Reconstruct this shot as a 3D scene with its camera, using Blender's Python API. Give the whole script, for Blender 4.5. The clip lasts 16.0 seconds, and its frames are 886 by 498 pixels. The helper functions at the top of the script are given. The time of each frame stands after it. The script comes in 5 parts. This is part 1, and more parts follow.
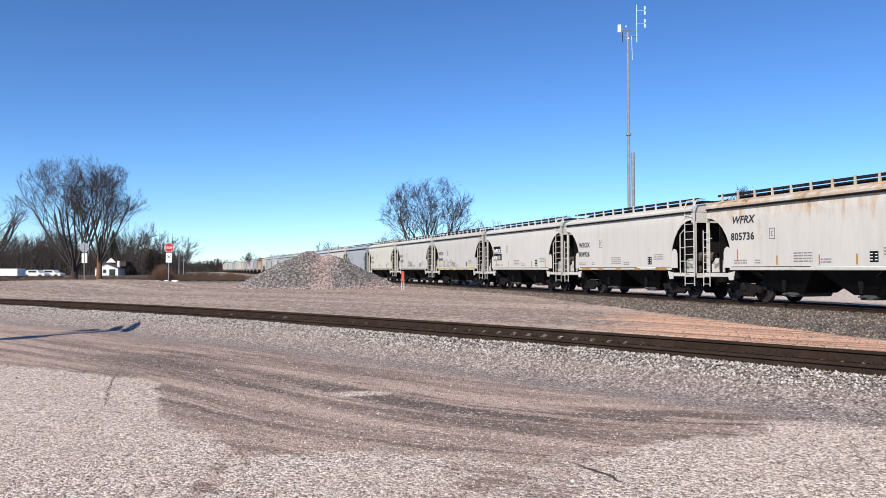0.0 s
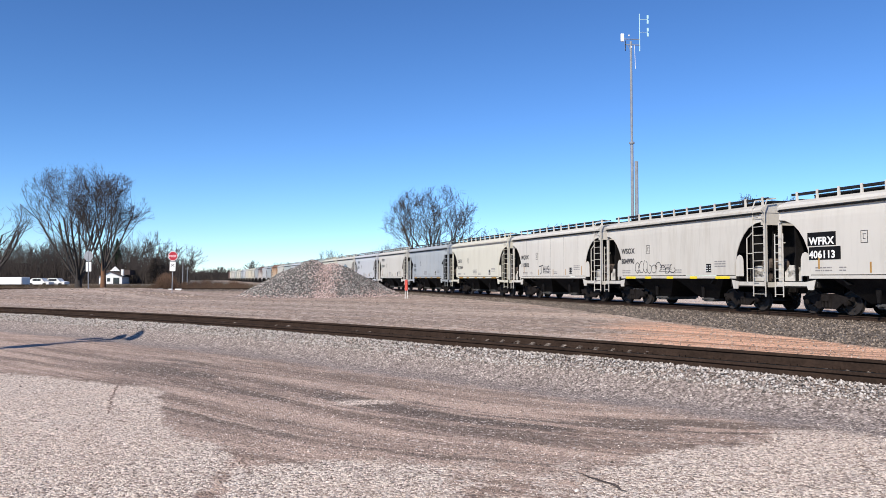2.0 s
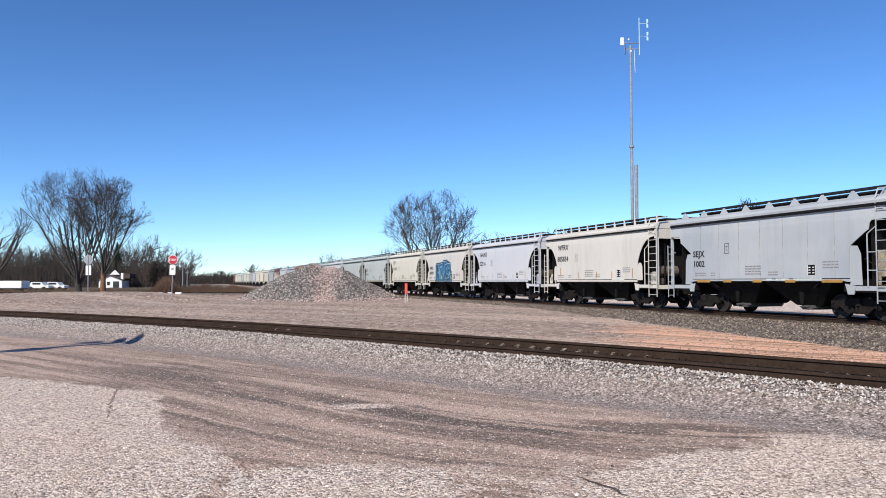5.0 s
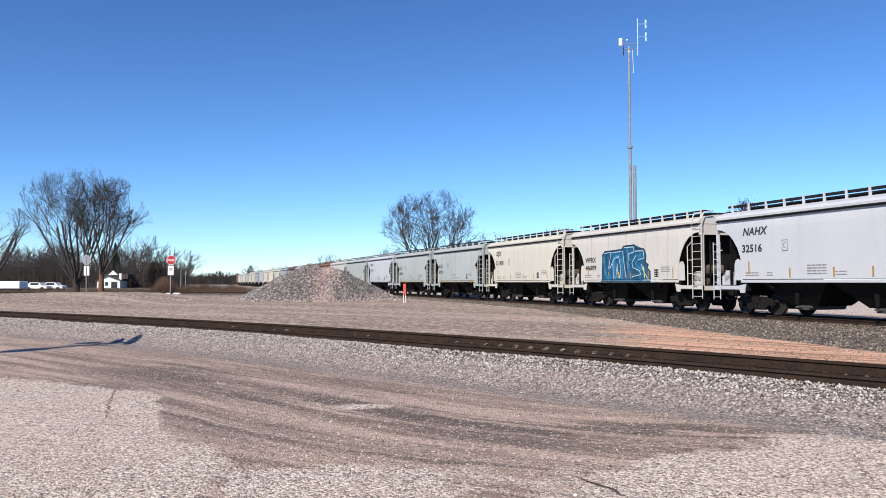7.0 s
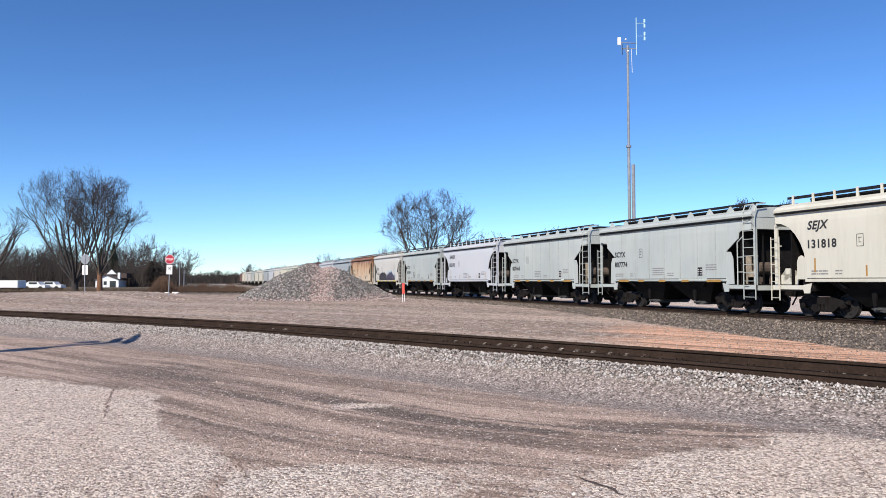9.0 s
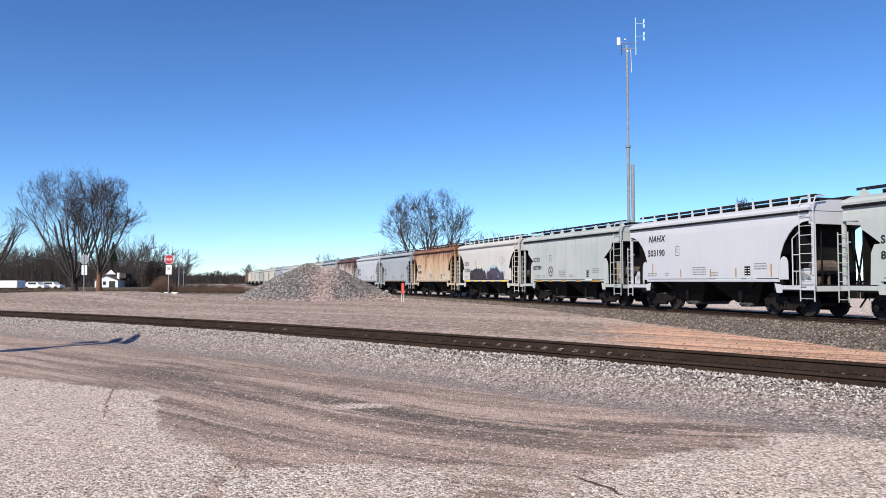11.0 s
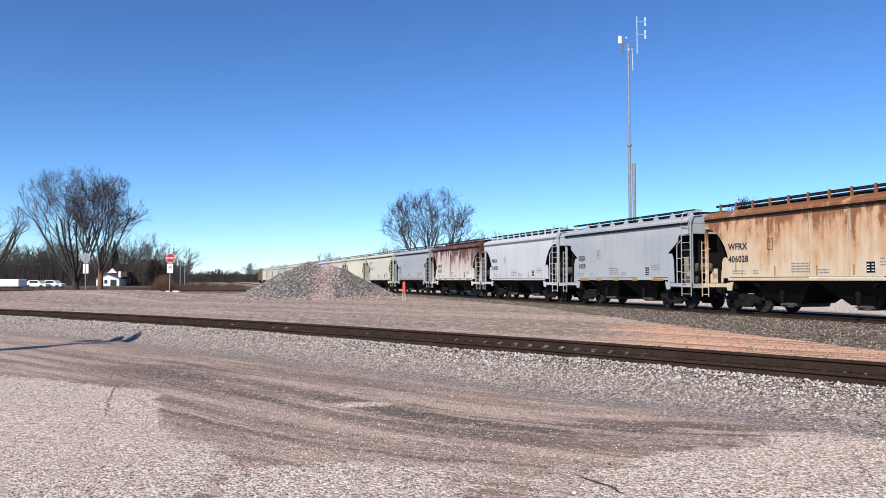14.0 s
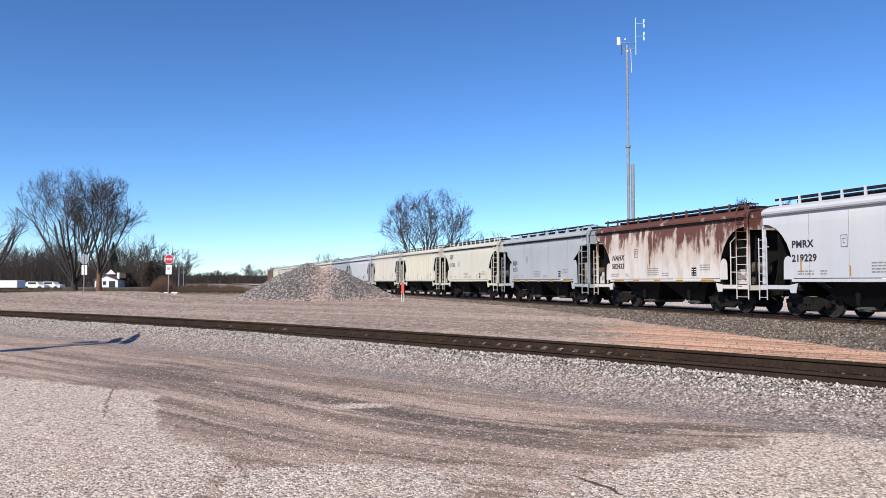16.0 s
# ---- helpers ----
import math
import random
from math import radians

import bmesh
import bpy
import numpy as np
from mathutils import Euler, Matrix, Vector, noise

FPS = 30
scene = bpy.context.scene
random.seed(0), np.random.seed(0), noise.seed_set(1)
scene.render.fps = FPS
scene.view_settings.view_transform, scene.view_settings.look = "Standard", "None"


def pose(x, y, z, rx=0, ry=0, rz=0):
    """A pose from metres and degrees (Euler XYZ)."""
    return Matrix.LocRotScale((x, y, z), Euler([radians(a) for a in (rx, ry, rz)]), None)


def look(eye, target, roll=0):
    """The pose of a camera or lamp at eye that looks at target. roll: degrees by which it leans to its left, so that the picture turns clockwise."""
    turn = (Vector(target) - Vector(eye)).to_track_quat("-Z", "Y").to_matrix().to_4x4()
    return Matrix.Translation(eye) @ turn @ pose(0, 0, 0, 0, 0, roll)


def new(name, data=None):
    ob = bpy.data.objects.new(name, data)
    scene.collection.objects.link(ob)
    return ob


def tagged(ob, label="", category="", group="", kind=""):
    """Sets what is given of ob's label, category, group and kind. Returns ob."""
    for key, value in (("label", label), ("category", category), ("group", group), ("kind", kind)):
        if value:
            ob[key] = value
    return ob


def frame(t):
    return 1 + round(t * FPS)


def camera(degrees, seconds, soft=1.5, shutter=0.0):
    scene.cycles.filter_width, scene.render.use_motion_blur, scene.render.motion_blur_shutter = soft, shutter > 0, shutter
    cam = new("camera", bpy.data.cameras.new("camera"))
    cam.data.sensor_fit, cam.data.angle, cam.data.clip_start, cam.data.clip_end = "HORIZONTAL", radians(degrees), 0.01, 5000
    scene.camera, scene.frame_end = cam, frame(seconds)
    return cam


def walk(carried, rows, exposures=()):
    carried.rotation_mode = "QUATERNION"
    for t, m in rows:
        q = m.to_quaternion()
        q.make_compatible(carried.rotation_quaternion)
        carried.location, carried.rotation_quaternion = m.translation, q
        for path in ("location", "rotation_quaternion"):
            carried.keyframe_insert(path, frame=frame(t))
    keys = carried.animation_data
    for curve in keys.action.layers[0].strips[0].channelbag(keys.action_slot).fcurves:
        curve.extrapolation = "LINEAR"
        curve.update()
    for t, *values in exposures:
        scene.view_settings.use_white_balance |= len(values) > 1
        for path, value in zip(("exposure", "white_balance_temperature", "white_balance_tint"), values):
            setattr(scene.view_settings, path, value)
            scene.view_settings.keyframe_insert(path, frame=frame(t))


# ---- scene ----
# The camera stands on the gravel lot at eye height and is held by hand: it only turns a little.
cam = camera(62.2, 16.0, soft=0.9)
EYE = (0.0, 0.0, 1.6)
FOCAL = 784 / math.tan(radians(31.1))


def held(dx, dy):
    """The camera's pose when the view has drifted by dx, dy thousandth-like steps of the picture."""
    return pose(*EYE, 90 + math.degrees(math.atan((57 + dy) / FOCAL)), 0, math.degrees(math.atan(dx / FOCAL)))


DRIFT = [(0, 0, -21), (.5, .5, -19), (1, 2.5, -15.5), (1.5, 4, -11), (2, 6, -6), (2.5, 7, -3), (3, 7.5, -1.8), (3.5, 7.5, -1.3),
         (4, 7.2, -.5), (5.2, 5.6, .6), (6.5, 4, 1.2), (7, 3.2, 1.2), (7.5, 2.8, 1.2), (8, 2, .2), (8.5, 1.2, 0), (9, 1, -.2), (10.2, .2, 0),
         (11.5, 0, 0), (12, 0, -.2), (12.5, .5, -.7), (13, .8, -1.4), (13.5, 1, -2.3), (14, 2, -2.5), (14.5, 2.4, -1.8), (15, 2, -1.4),
         (15.5, 1.3, -.4), (16, 0, -.2)]
walk(cam, [(t, held(dx, dy)) for t, dx, dy in DRIFT])

# Daylight: a clear spring sky and a sun behind the camera.
SUN_AZ, SUN_EL = 210.0, 38.0   # compass-like: 0 is +y, clockwise
world = bpy.data.worlds.new("sky")
scene.world = world
world.use_nodes = True
wn = world.node_tree
sky = wn.nodes.new("ShaderNodeTexSky")
sky.sky_type, sky.sun_disc = "NISHITA", False
sky.sun_elevation, sky.sun_rotation = radians(SUN_EL), radians(SUN_AZ)
sky.altitude, sky.air_density, sky.dust_density, sky.ozone_density = 0, 0.8, 0.0, 7.0
wn.nodes["Background"].inputs["Strength"].default_value = 0.101
hs = wn.nodes.new("ShaderNodeHueSaturation")
hs.inputs["Saturation"].default_value = 1.05
wn.links.new(sky.outputs[0], hs.inputs["Color"])
deep = wn.nodes.new("ShaderNodeGamma")
deep.inputs["Gamma"].default_value = 1.17
wn.links.new(hs.outputs[0], deep.inputs["Color"])
wn.links.new(deep.outputs[0], wn.nodes["Background"].inputs["Color"])
sun = new("sun", bpy.data.lights.new("sun", "SUN"))
sun.data.energy, sun.data.angle, sun.data.color = 5.0, radians(0.53), (1.0, 0.915, 0.785)
sd = Vector((math.sin(radians(SUN_AZ)) * math.cos(radians(SUN_EL)), math.cos(radians(SUN_AZ)) * math.cos(radians(SUN_EL)), math.sin(radians(SUN_EL))))
sun.matrix_basis = look((sd * 80)[:], (0, 0, 0))
scene.view_settings.exposure = 0.2

# ---- the plan ----
MAIN_D = Vector((-0.3361, 0.9418, 0))      # the main track runs away to the left
MAIN_N = Vector((0.9418, 0.3361, 0))
MAIN_OFF = 23.8                            # from the eye to the track's centre line
MAIN_RAIL = 0.22                           # top of its rails
CURVE = Vector((-69.1, -61.85, 0))         # centre of the near track's curve
CURVE_R = 102.75                           # its centre line
NEAR_RAIL = 0.52
GAUGE = 1.51
CROSS_Y, CROSS_RAIL = 80.0, 0.46           # the crossing track, square to the view


def smooth(a, b, x):
    x = min(1.0, max(0.0, (x - a) / (b - a)))
    return x * x * (3 - 2 * x)


def main_uv(x, y):
    """Metres along and across (towards the far side) the main track."""
    return x * MAIN_D.x + y * MAIN_D.y, x * MAIN_N.x + y * MAIN_N.y - MAIN_OFF


def near_r(x, y):
    """Metres outwards from the near track's centre line."""
    return math.hypot(x - CURVE.x, y - CURVE.y) - CURVE_R


def on_main(s, side=0.0, z=0.0):
    p = MAIN_D * s + MAIN_N * (MAIN_OFF + side)
    return Vector((p.x, p.y, z))


def bed_toe(s):
    """How far the main track's ballast has slid out towards the lot."""
    return -3.7 - 0.15 * max(0.0, min(34.0, 40 - s))


def ground_z(x, y, fine=True):
    s, m = main_uv(x, y)
    r = near_r(x, y)
    base = 0.035 * max(0.0, min(6, x - 1.5)) * smooth(0.5, -3, r)
    base += 0.66 * smooth(-19.5, -28, x) * smooth(-42, -35, x) * smooth(44, 61, y) * smooth(76, 67, y)
    near_bed = smooth(-1.62, -0.82, r) * smooth(4.2, 1.4, r)
    main_bed = smooth(bed_toe(s), -1.7, m) * smooth(6, 1.9, m)
    cross_bed = smooth(-3.5, -1.6, y - CROSS_Y) * smooth(4, 1.6, y - CROSS_Y)
    z = max(base * (1 - near_bed) + near_bed * (NEAR_RAIL - 0.12 - 0.17 * smooth(0.72, 0.55, abs(r))), -1)
    z = z * (1 - main_bed) + main_bed * (MAIN_RAIL - 0.2)
    z = z + cross_bed * (1 - main_bed) * 0.33
    z -= 0.12 * smooth(1.5, 4, r) * smooth(-2, bed_toe(s), m) * smooth(60, 25, y)
    if fine:
        z += 0.03 * noise.noise((x * .35, y * .35, 0)) * smooth(3, 12, y) + 0.012 * noise.noise((x * 1.7, y * 1.7, 3))
    return z

# ---- materials ----
def shader(name, rough=0.6, metal=0.0):
    m = bpy.data.materials.new(name)
    m.use_nodes = True
    nt = m.node_tree
    b = nt.nodes["Principled BSDF"]
    b.inputs["Roughness"].default_value, b.inputs["Metallic"].default_value = rough, metal
    return m, nt, b


def node(nt, kind, **values):
    n = nt.nodes.new(kind)
    for key, v in values.items():
        key = key.replace("_", " ")
        n.inputs[key].default_value = v
    return n


def coords(nt, stretch=(1, 1, 1), which="Object"):
    tc = nt.nodes.new("ShaderNodeTexCoord")
    mp = nt.nodes.new("ShaderNodeMapping")
    mp.inputs["Scale"].default_value = stretch
    nt.links.new(tc.outputs[which], mp.inputs["Vector"])
    return mp.outputs["Vector"]


def noise_fac(nt, vec, scale, detail=4.0, rough=0.6, w=None, warp=0.0):
    n = nt.nodes.new("ShaderNodeTexNoise")
    n.inputs["Scale"].default_value, n.inputs["Detail"].default_value, n.inputs["Roughness"].default_value = scale, detail, rough
    if w is not None:
        n.noise_dimensions = "4D"
        nt.links.new(w, n.inputs["W"])
    n.inputs["Distortion"].default_value = warp
    nt.links.new(vec, n.inputs["Vector"])
    return n.outputs["Fac"]


def ramp(nt, fac, a, b, lo=0.0, hi=1.0):
    n = nt.nodes.new("ShaderNodeMapRange")
    for key, v in (("From Min", a), ("From Max", b), ("To Min", lo), ("To Max", hi)):
        n.inputs[key].default_value = v
    nt.links.new(fac, n.inputs["Value"])
    return n.outputs["Result"]


def math_node(nt, op, a, b):
    n = nt.nodes.new("ShaderNodeMath")
    n.operation = op
    for i, v in enumerate((a, b)):
        if isinstance(v, (int, float)):
            n.inputs[i].default_value = v
        else:
            nt.links.new(v, n.inputs[i])
    return n.outputs[0]


def mix(nt, fac, a, b, blend="MIX"):
    n = nt.nodes.new("ShaderNodeMix")
    n.data_type, n.blend_type = "RGBA", blend
    for i, v in ((0, fac), (6, a), (7, b)):
        if isinstance(v, (int, float)):
            n.inputs[i].default_value = v
        elif isinstance(v, tuple):
            n.inputs[i].default_value = (*v, 1)
        else:
            nt.links.new(v, n.inputs[i])
    return n.outputs[2]


def bump(nt, b, height, strength=0.3, dist=0.02):
    n = nt.nodes.new("ShaderNodeBump")
    n.inputs["Strength"].default_value, n.inputs["Distance"].default_value = strength, dist
    nt.links.new(height, n.inputs["Height"])
    nt.links.new(n.outputs["Normal"], b.inputs["Normal"])


def plain(name, c, rough=0.6, metal=0.0, vary=0.25, scale=6.0):
    """A surface of one colour with two scales of uneven tone."""
    m, nt, b = shader(name, rough, metal)
    v = coords(nt)
    f = math_node(nt, "MULTIPLY", noise_fac(nt, v, scale), noise_fac(nt, v, scale * 9, 3))
    dark = tuple(x * (1 - vary) for x in c)
    light = tuple(min(1, x * (1 + vary)) for x in c)
    nt.links.new(mix(nt, ramp(nt, f, 0.12, 0.4), dark, light), b.inputs["Base Color"])
    nt.links.new(ramp(nt, noise_fac(nt, v, scale * 3), 0.3, 0.7, rough - 0.08, rough + 0.08), b.inputs["Roughness"])
    return m


def car_paint(name, c, rust=0.0, rust_colour=(0.16, 0.055, 0.03), tan=(0.45, 0.28, 0.14), grime=0.35):
    """Weathered car paint: vertical dirt runs, dull patches, and rust that starts at the roof's edge."""
    m, nt, b = shader(name, 0.45)
    rnd = nt.nodes.new("ShaderNodeObjectInfo").outputs["Random"]
    w = math_node(nt, "MULTIPLY", rnd, 60.0)
    runs = noise_fac(nt, coords(nt, (2.6, 2.6, 0.22)), 1.0, 6, 0.65, w)
    fine = noise_fac(nt, coords(nt, (9, 9, 1.2)), 1.0, 5, 0.6, w)
    wide = noise_fac(nt, coords(nt), 0.45, 4, 0.55, w)
    col = mix(nt, ramp(nt, runs, 0.48, 0.8, 0, grime), c, tuple(x * y for x, y in zip(c, (0.62, 0.56, 0.48))))
    col = mix(nt, ramp(nt, fine, 0.5, 0.85, 0, grime * 0.8), col, tuple(x * 0.55 for x in c))
    col = mix(nt, ramp(nt, wide, 0.35, 0.7, 0, 0.18), col, (0.75, 0.73, 0.68))
    if rust > 0:
        tc = nt.nodes.new("ShaderNodeTexCoord")
        sep = nt.nodes.new("ShaderNodeSeparateXYZ")
        nt.links.new(tc.outputs["Object"], sep.inputs[0])
        up = ramp(nt, sep.outputs["Z"], 1.4, 4.3)
        blot = math_node(nt, "ADD", math_node(nt, "MULTIPLY", noise_fac(nt, coords(nt, (1.0, 1.0, 0.5)), 1.3, 9, 0.66, w), 0.95), math_node(nt, "MULTIPLY", math_node(nt, "SUBTRACT", noise_fac(nt, coords(nt, (3.2, 3.2, 0.3)), 1.0, 6, 0.7, w), 0.5), 0.75))
        amount = math_node(nt, "ADD", math_node(nt, "MULTIPLY", up, 0.50), math_node(nt, "MULTIPLY", blot, 1.0))
        edge = 1.24 - rust * 0.46
        col = mix(nt, ramp(nt, amount, edge - 0.22, edge - 0.02, 0, 0.75), col, tan)
        col = mix(nt, ramp(nt, amount, edge, edge + 0.1), col, rust_colour)
    nt.links.new(col, b.inputs["Base Color"])
    nt.links.new(ramp(nt, wide, 0.3, 0.7, 0.38, 0.62), b.inputs["Roughness"])
    bump(nt, b, noise_fac(nt, coords(nt), 1.4, 2), 0.25, 0.02)
    return m


def stone(name, colours, rough=0.9):
    """Loose stone: each piece takes its own tone, with dust on it."""
    m, nt, b = shader(name, rough)
    geo = nt.nodes.new("ShaderNodeNewGeometry")
    cr = nt.nodes.new("ShaderNodeValToRGB")
    cr.color_ramp.interpolation = "LINEAR"
    els = cr.color_ramp.elements
    while len(els) < len(colours):
        els.new(0.5)
    for i, c in enumerate(colours):
        els[i].position, els[i].color = i / (len(colours) - 1), (*c, 1)
    nt.links.new(geo.outputs["Random Per Island"], cr.inputs[0])
    f = noise_fac(nt, coords(nt), 25, 3)
    nt.links.new(mix(nt, ramp(nt, f, 0.4, 0.7, 0, 0.25), cr.outputs[0], (0.36, 0.29, 0.24)), b.inputs["Base Color"])
    return m


def ground_material():
    m, nt, b = shader("ground_earth", 0.95)

    def attr(name, out="Fac"):
        n = nt.nodes.new("ShaderNodeAttribute")
        n.attribute_name = name
        return n.outputs[out]
    v = coords(nt)
    big, mid = noise_fac(nt, v, 0.35, 6, 0.65), noise_fac(nt, v, 2.2, 6, 0.7)
    grit = noise_fac(nt, v, 26, 4, 0.75)
    vor = nt.nodes.new("ShaderNodeTexVoronoi")
    vor.inputs["Scale"].default_value = 42
    nt.links.new(v, vor.inputs["Vector"])
    sepc = nt.nodes.new("ShaderNodeSeparateColor")
    nt.links.new(vor.outputs["Color"], sepc.inputs[0])
    pebble = sepc.outputs[0]
    # packed earth with wheel streaks that follow the lanes
    lane = nt.nodes.new("ShaderNodeMapping")
    lane.inputs["Scale"].default_value = (2.4, 0.1, 1)
    nt.links.new(attr("lane", "Vector"), lane.inputs["Vector"])
    streak = noise_fac(nt, lane.outputs[0], 1.0, 7, 0.72, None, 0.5)
    lane3 = nt.nodes.new("ShaderNodeMapping")
    lane3.inputs["Scale"].default_value = (6.0, 0.22, 1)
    nt.links.new(attr("lane", "Vector"), lane3.inputs["Vector"])
    rut = noise_fac(nt, lane3.outputs[0], 1.0, 5, 0.65)
    lane2 = nt.nodes.new("ShaderNodeMapping")
    lane2.inputs["Scale"].default_value = (0.55, 0.06, 1)
    nt.links.new(attr("lane", "Vector"), lane2.inputs["Vector"])
    broad = noise_fac(nt, lane2.outputs[0], 1.0, 4, 0.6, None, 0.6)
    earth = mix(nt, ramp(nt, streak, 0.44, 0.56), (0.25, 0.17, 0.125), (0.66, 0.475, 0.375))
    earth = mix(nt, ramp(nt, broad, 0.5, 0.62, 0, 0.55), earth, (0.74, 0.54, 0.43))
    earth = mix(nt, ramp(nt, broad, 0.45, 0.36, 0, 0.5), earth, (0.24, 0.165, 0.125))
    earth = mix(nt, ramp(nt, rut, 0.45, 0.37, 0, 0.4), earth, (0.17, 0.11, 0.08))
    lane4 = nt.nodes.new("ShaderNodeMapping")
    lane4.inputs["Scale"].default_value = (2.6, 0.33, 1)
    nt.links.new(attr("lane", "Vector"), lane4.inputs["Vector"])
    smear = noise_fac(nt, lane4.outputs[0], 1.0, 7, 0.62, None, 0.7)
    earth = mix(nt, math_node(nt, "MULTIPLY", attr("worn"), ramp(nt, smear, 0.46, 0.54, 0.0, 0.96)), earth, (0.085, 0.058, 0.042))
    earth = mix(nt, 0.2, earth, mix(nt, pebble, (0.10, 0.072, 0.058), (0.80, 0.62, 0.52)))
    earth = mix(nt, ramp(nt, mid, 0.5, 0.78, 0, 0.3), earth, (0.42, 0.32, 0.27))
    # worn paving: pale aggregate in a pinkish binder, with dull patches
    pave = mix(nt, ramp(nt, pebble, 0.1, 0.7), (0.27, 0.19, 0.15), (1.0, 0.87, 0.75))
    pave = mix(nt, ramp(nt, big, 0.4, 0.66, 0, 0.5), pave, (0.80, 0.605, 0.49))
    pave = mix(nt, ramp(nt, mid, 0.55, 0.72, 0, 0.45), pave, (0.46, 0.36, 0.305))
    edge = math_node(nt, "ADD", attr("pave"), math_node(nt, "MULTIPLY", math_node(nt, "SUBTRACT", mid, 0.5), 1.6))
    edge = math_node(nt, "ADD", edge, math_node(nt, "MULTIPLY", math_node(nt, "SUBTRACT", streak, 0.5), 0.8))
    col = mix(nt, ramp(nt, edge, 0.36, 0.66), earth, pave)
    # gravel field between the tracks, orange fill, ballast beds, dry grass
    field = mix(nt, pebble, (0.15, 0.11, 0.085), (0.66, 0.51, 0.41))
    field = mix(nt, ramp(nt, streak, 0.46, 0.57, 0, 0.7), field, (0.25, 0.175, 0.13))
    field = mix(nt, ramp(nt, broad, 0.46, 0.6, 0, 0.65), field, (0.68, 0.47, 0.345))
    lane5 = nt.nodes.new("ShaderNodeMapping")
    lane5.inputs["Scale"].default_value = (0.3, 0.03, 1)
    nt.links.new(attr("lane", "Vector"), lane5.inputs["Vector"])
    track = noise_fac(nt, lane5.outputs[0], 1.0, 5, 0.6, None, 0.4)
    field = mix(nt, ramp(nt, track, 0.5, 0.6, 0, 0.6), field, (0.27, 0.185, 0.135))
    field = mix(nt, ramp(nt, track, 0.47, 0.38, 0, 0.5), field, (0.72, 0.555, 0.45))
    coarse = nt.nodes.new("ShaderNodeTexVoronoi")
    coarse.inputs["Scale"].default_value = 5.5
    nt.links.new(v, coarse.inputs["Vector"])
    seps = nt.nodes.new("ShaderNodeSeparateColor")
    nt.links.new(coarse.outputs["Color"], seps.inputs[0])
    field = mix(nt, ramp(nt, seps.outputs[0], 0.68, 0.9, 0, 0.6), field, (0.15, 0.11, 0.09))
    field = mix(nt, ramp(nt, seps.outputs[1], 0.7, 0.9, 0, 0.6), field, (0.84, 0.70, 0.60))
    col = mix(nt, attr("field"), col, field)
    orange = mix(nt, ramp(nt, streak, 0.42, 0.52), (0.40, 0.20, 0.11), (0.95, 0.55, 0.36))
    oe = math_node(nt, "ADD", attr("orange"), math_node(nt, "MULTIPLY", math_node(nt, "SUBTRACT", broad, 0.5), 1.2))
    col = mix(nt, ramp(nt, oe, 0.35, 0.75), col, orange)
    bal = mix(nt, pebble, (0.045, 0.036, 0.032), (0.27, 0.225, 0.19))
    be = math_node(nt, "ADD", attr("ballast"), math_node(nt, "MULTIPLY", math_node(nt, "SUBTRACT", mid, 0.5), 0.5))
    col = mix(nt, ramp(nt, be, 0.4, 0.6), col, bal)
    grey = mix(nt, pebble, (0.12, 0.095, 0.085), (0.50, 0.42, 0.385))
    se = math_node(nt, "ADD", attr("shoulder"), math_node(nt, "MULTIPLY", math_node(nt, "SUBTRACT", mid, 0.5), 0.9))
    col = mix(nt, ramp(nt, se, 0.3, 0.75), col, grey)
    grass = mix(nt, mid, (0.06, 0.048, 0.032), (0.15, 0.115, 0.07))
    col = mix(nt, attr("grass"), col, grass)
    # coarse grit, clumps, and dark specks between the pieces
    col = mix(nt, ramp(nt, grit, 0.45, 0.62, 0.0, 0.75), col, mix(nt, 1.0, col, (0.48, 0.45, 0.43), "MULTIPLY"))
    clump = noise_fac(nt, v, 9.0, 4, 0.9)
    col = mix(nt, ramp(nt, clump, 0.5, 0.66, 0, 0.5), col, mix(nt, 1.0, col, (0.45, 0.42, 0.40), "MULTIPLY"))
    col = mix(nt, ramp(nt, clump, 0.46, 0.3, 0, 0.5), col, mix(nt, 0.6, col, (0.78, 0.65, 0.57)))
    speck = nt.nodes.new("ShaderNodeTexVoronoi")
    speck.inputs["Scale"].default_value = 24
    nt.links.new(v, speck.inputs["Vector"])
    sepk = nt.nodes.new("ShaderNodeSeparateColor")
    nt.links.new(speck.outputs["Color"], sepk.inputs[0])
    inside = ramp(nt, speck.outputs["Distance"], 0.5, 0.3)
    dark = math_node(nt, "MULTIPLY", inside, ramp(nt, sepk.outputs[0], 0.74, 0.8, 0, 0.75))
    col = mix(nt, dark, col, (0.10, 0.078, 0.068))
    pale = math_node(nt, "MULTIPLY", inside, ramp(nt, sepk.outputs[1], 0.8, 0.86, 0, 0.6))
    col = mix(nt, pale, col, (0.86, 0.76, 0.68))
    nt.links.new(col, b.inputs["Base Color"])
    h = math_node(nt, "ADD", math_node(nt, "MULTIPLY", vor.outputs["Distance"], -0.6), math_node(nt, "MULTIPLY", grit, 0.7))
    bump(nt, b, h, 1.0, 0.03)
    return m


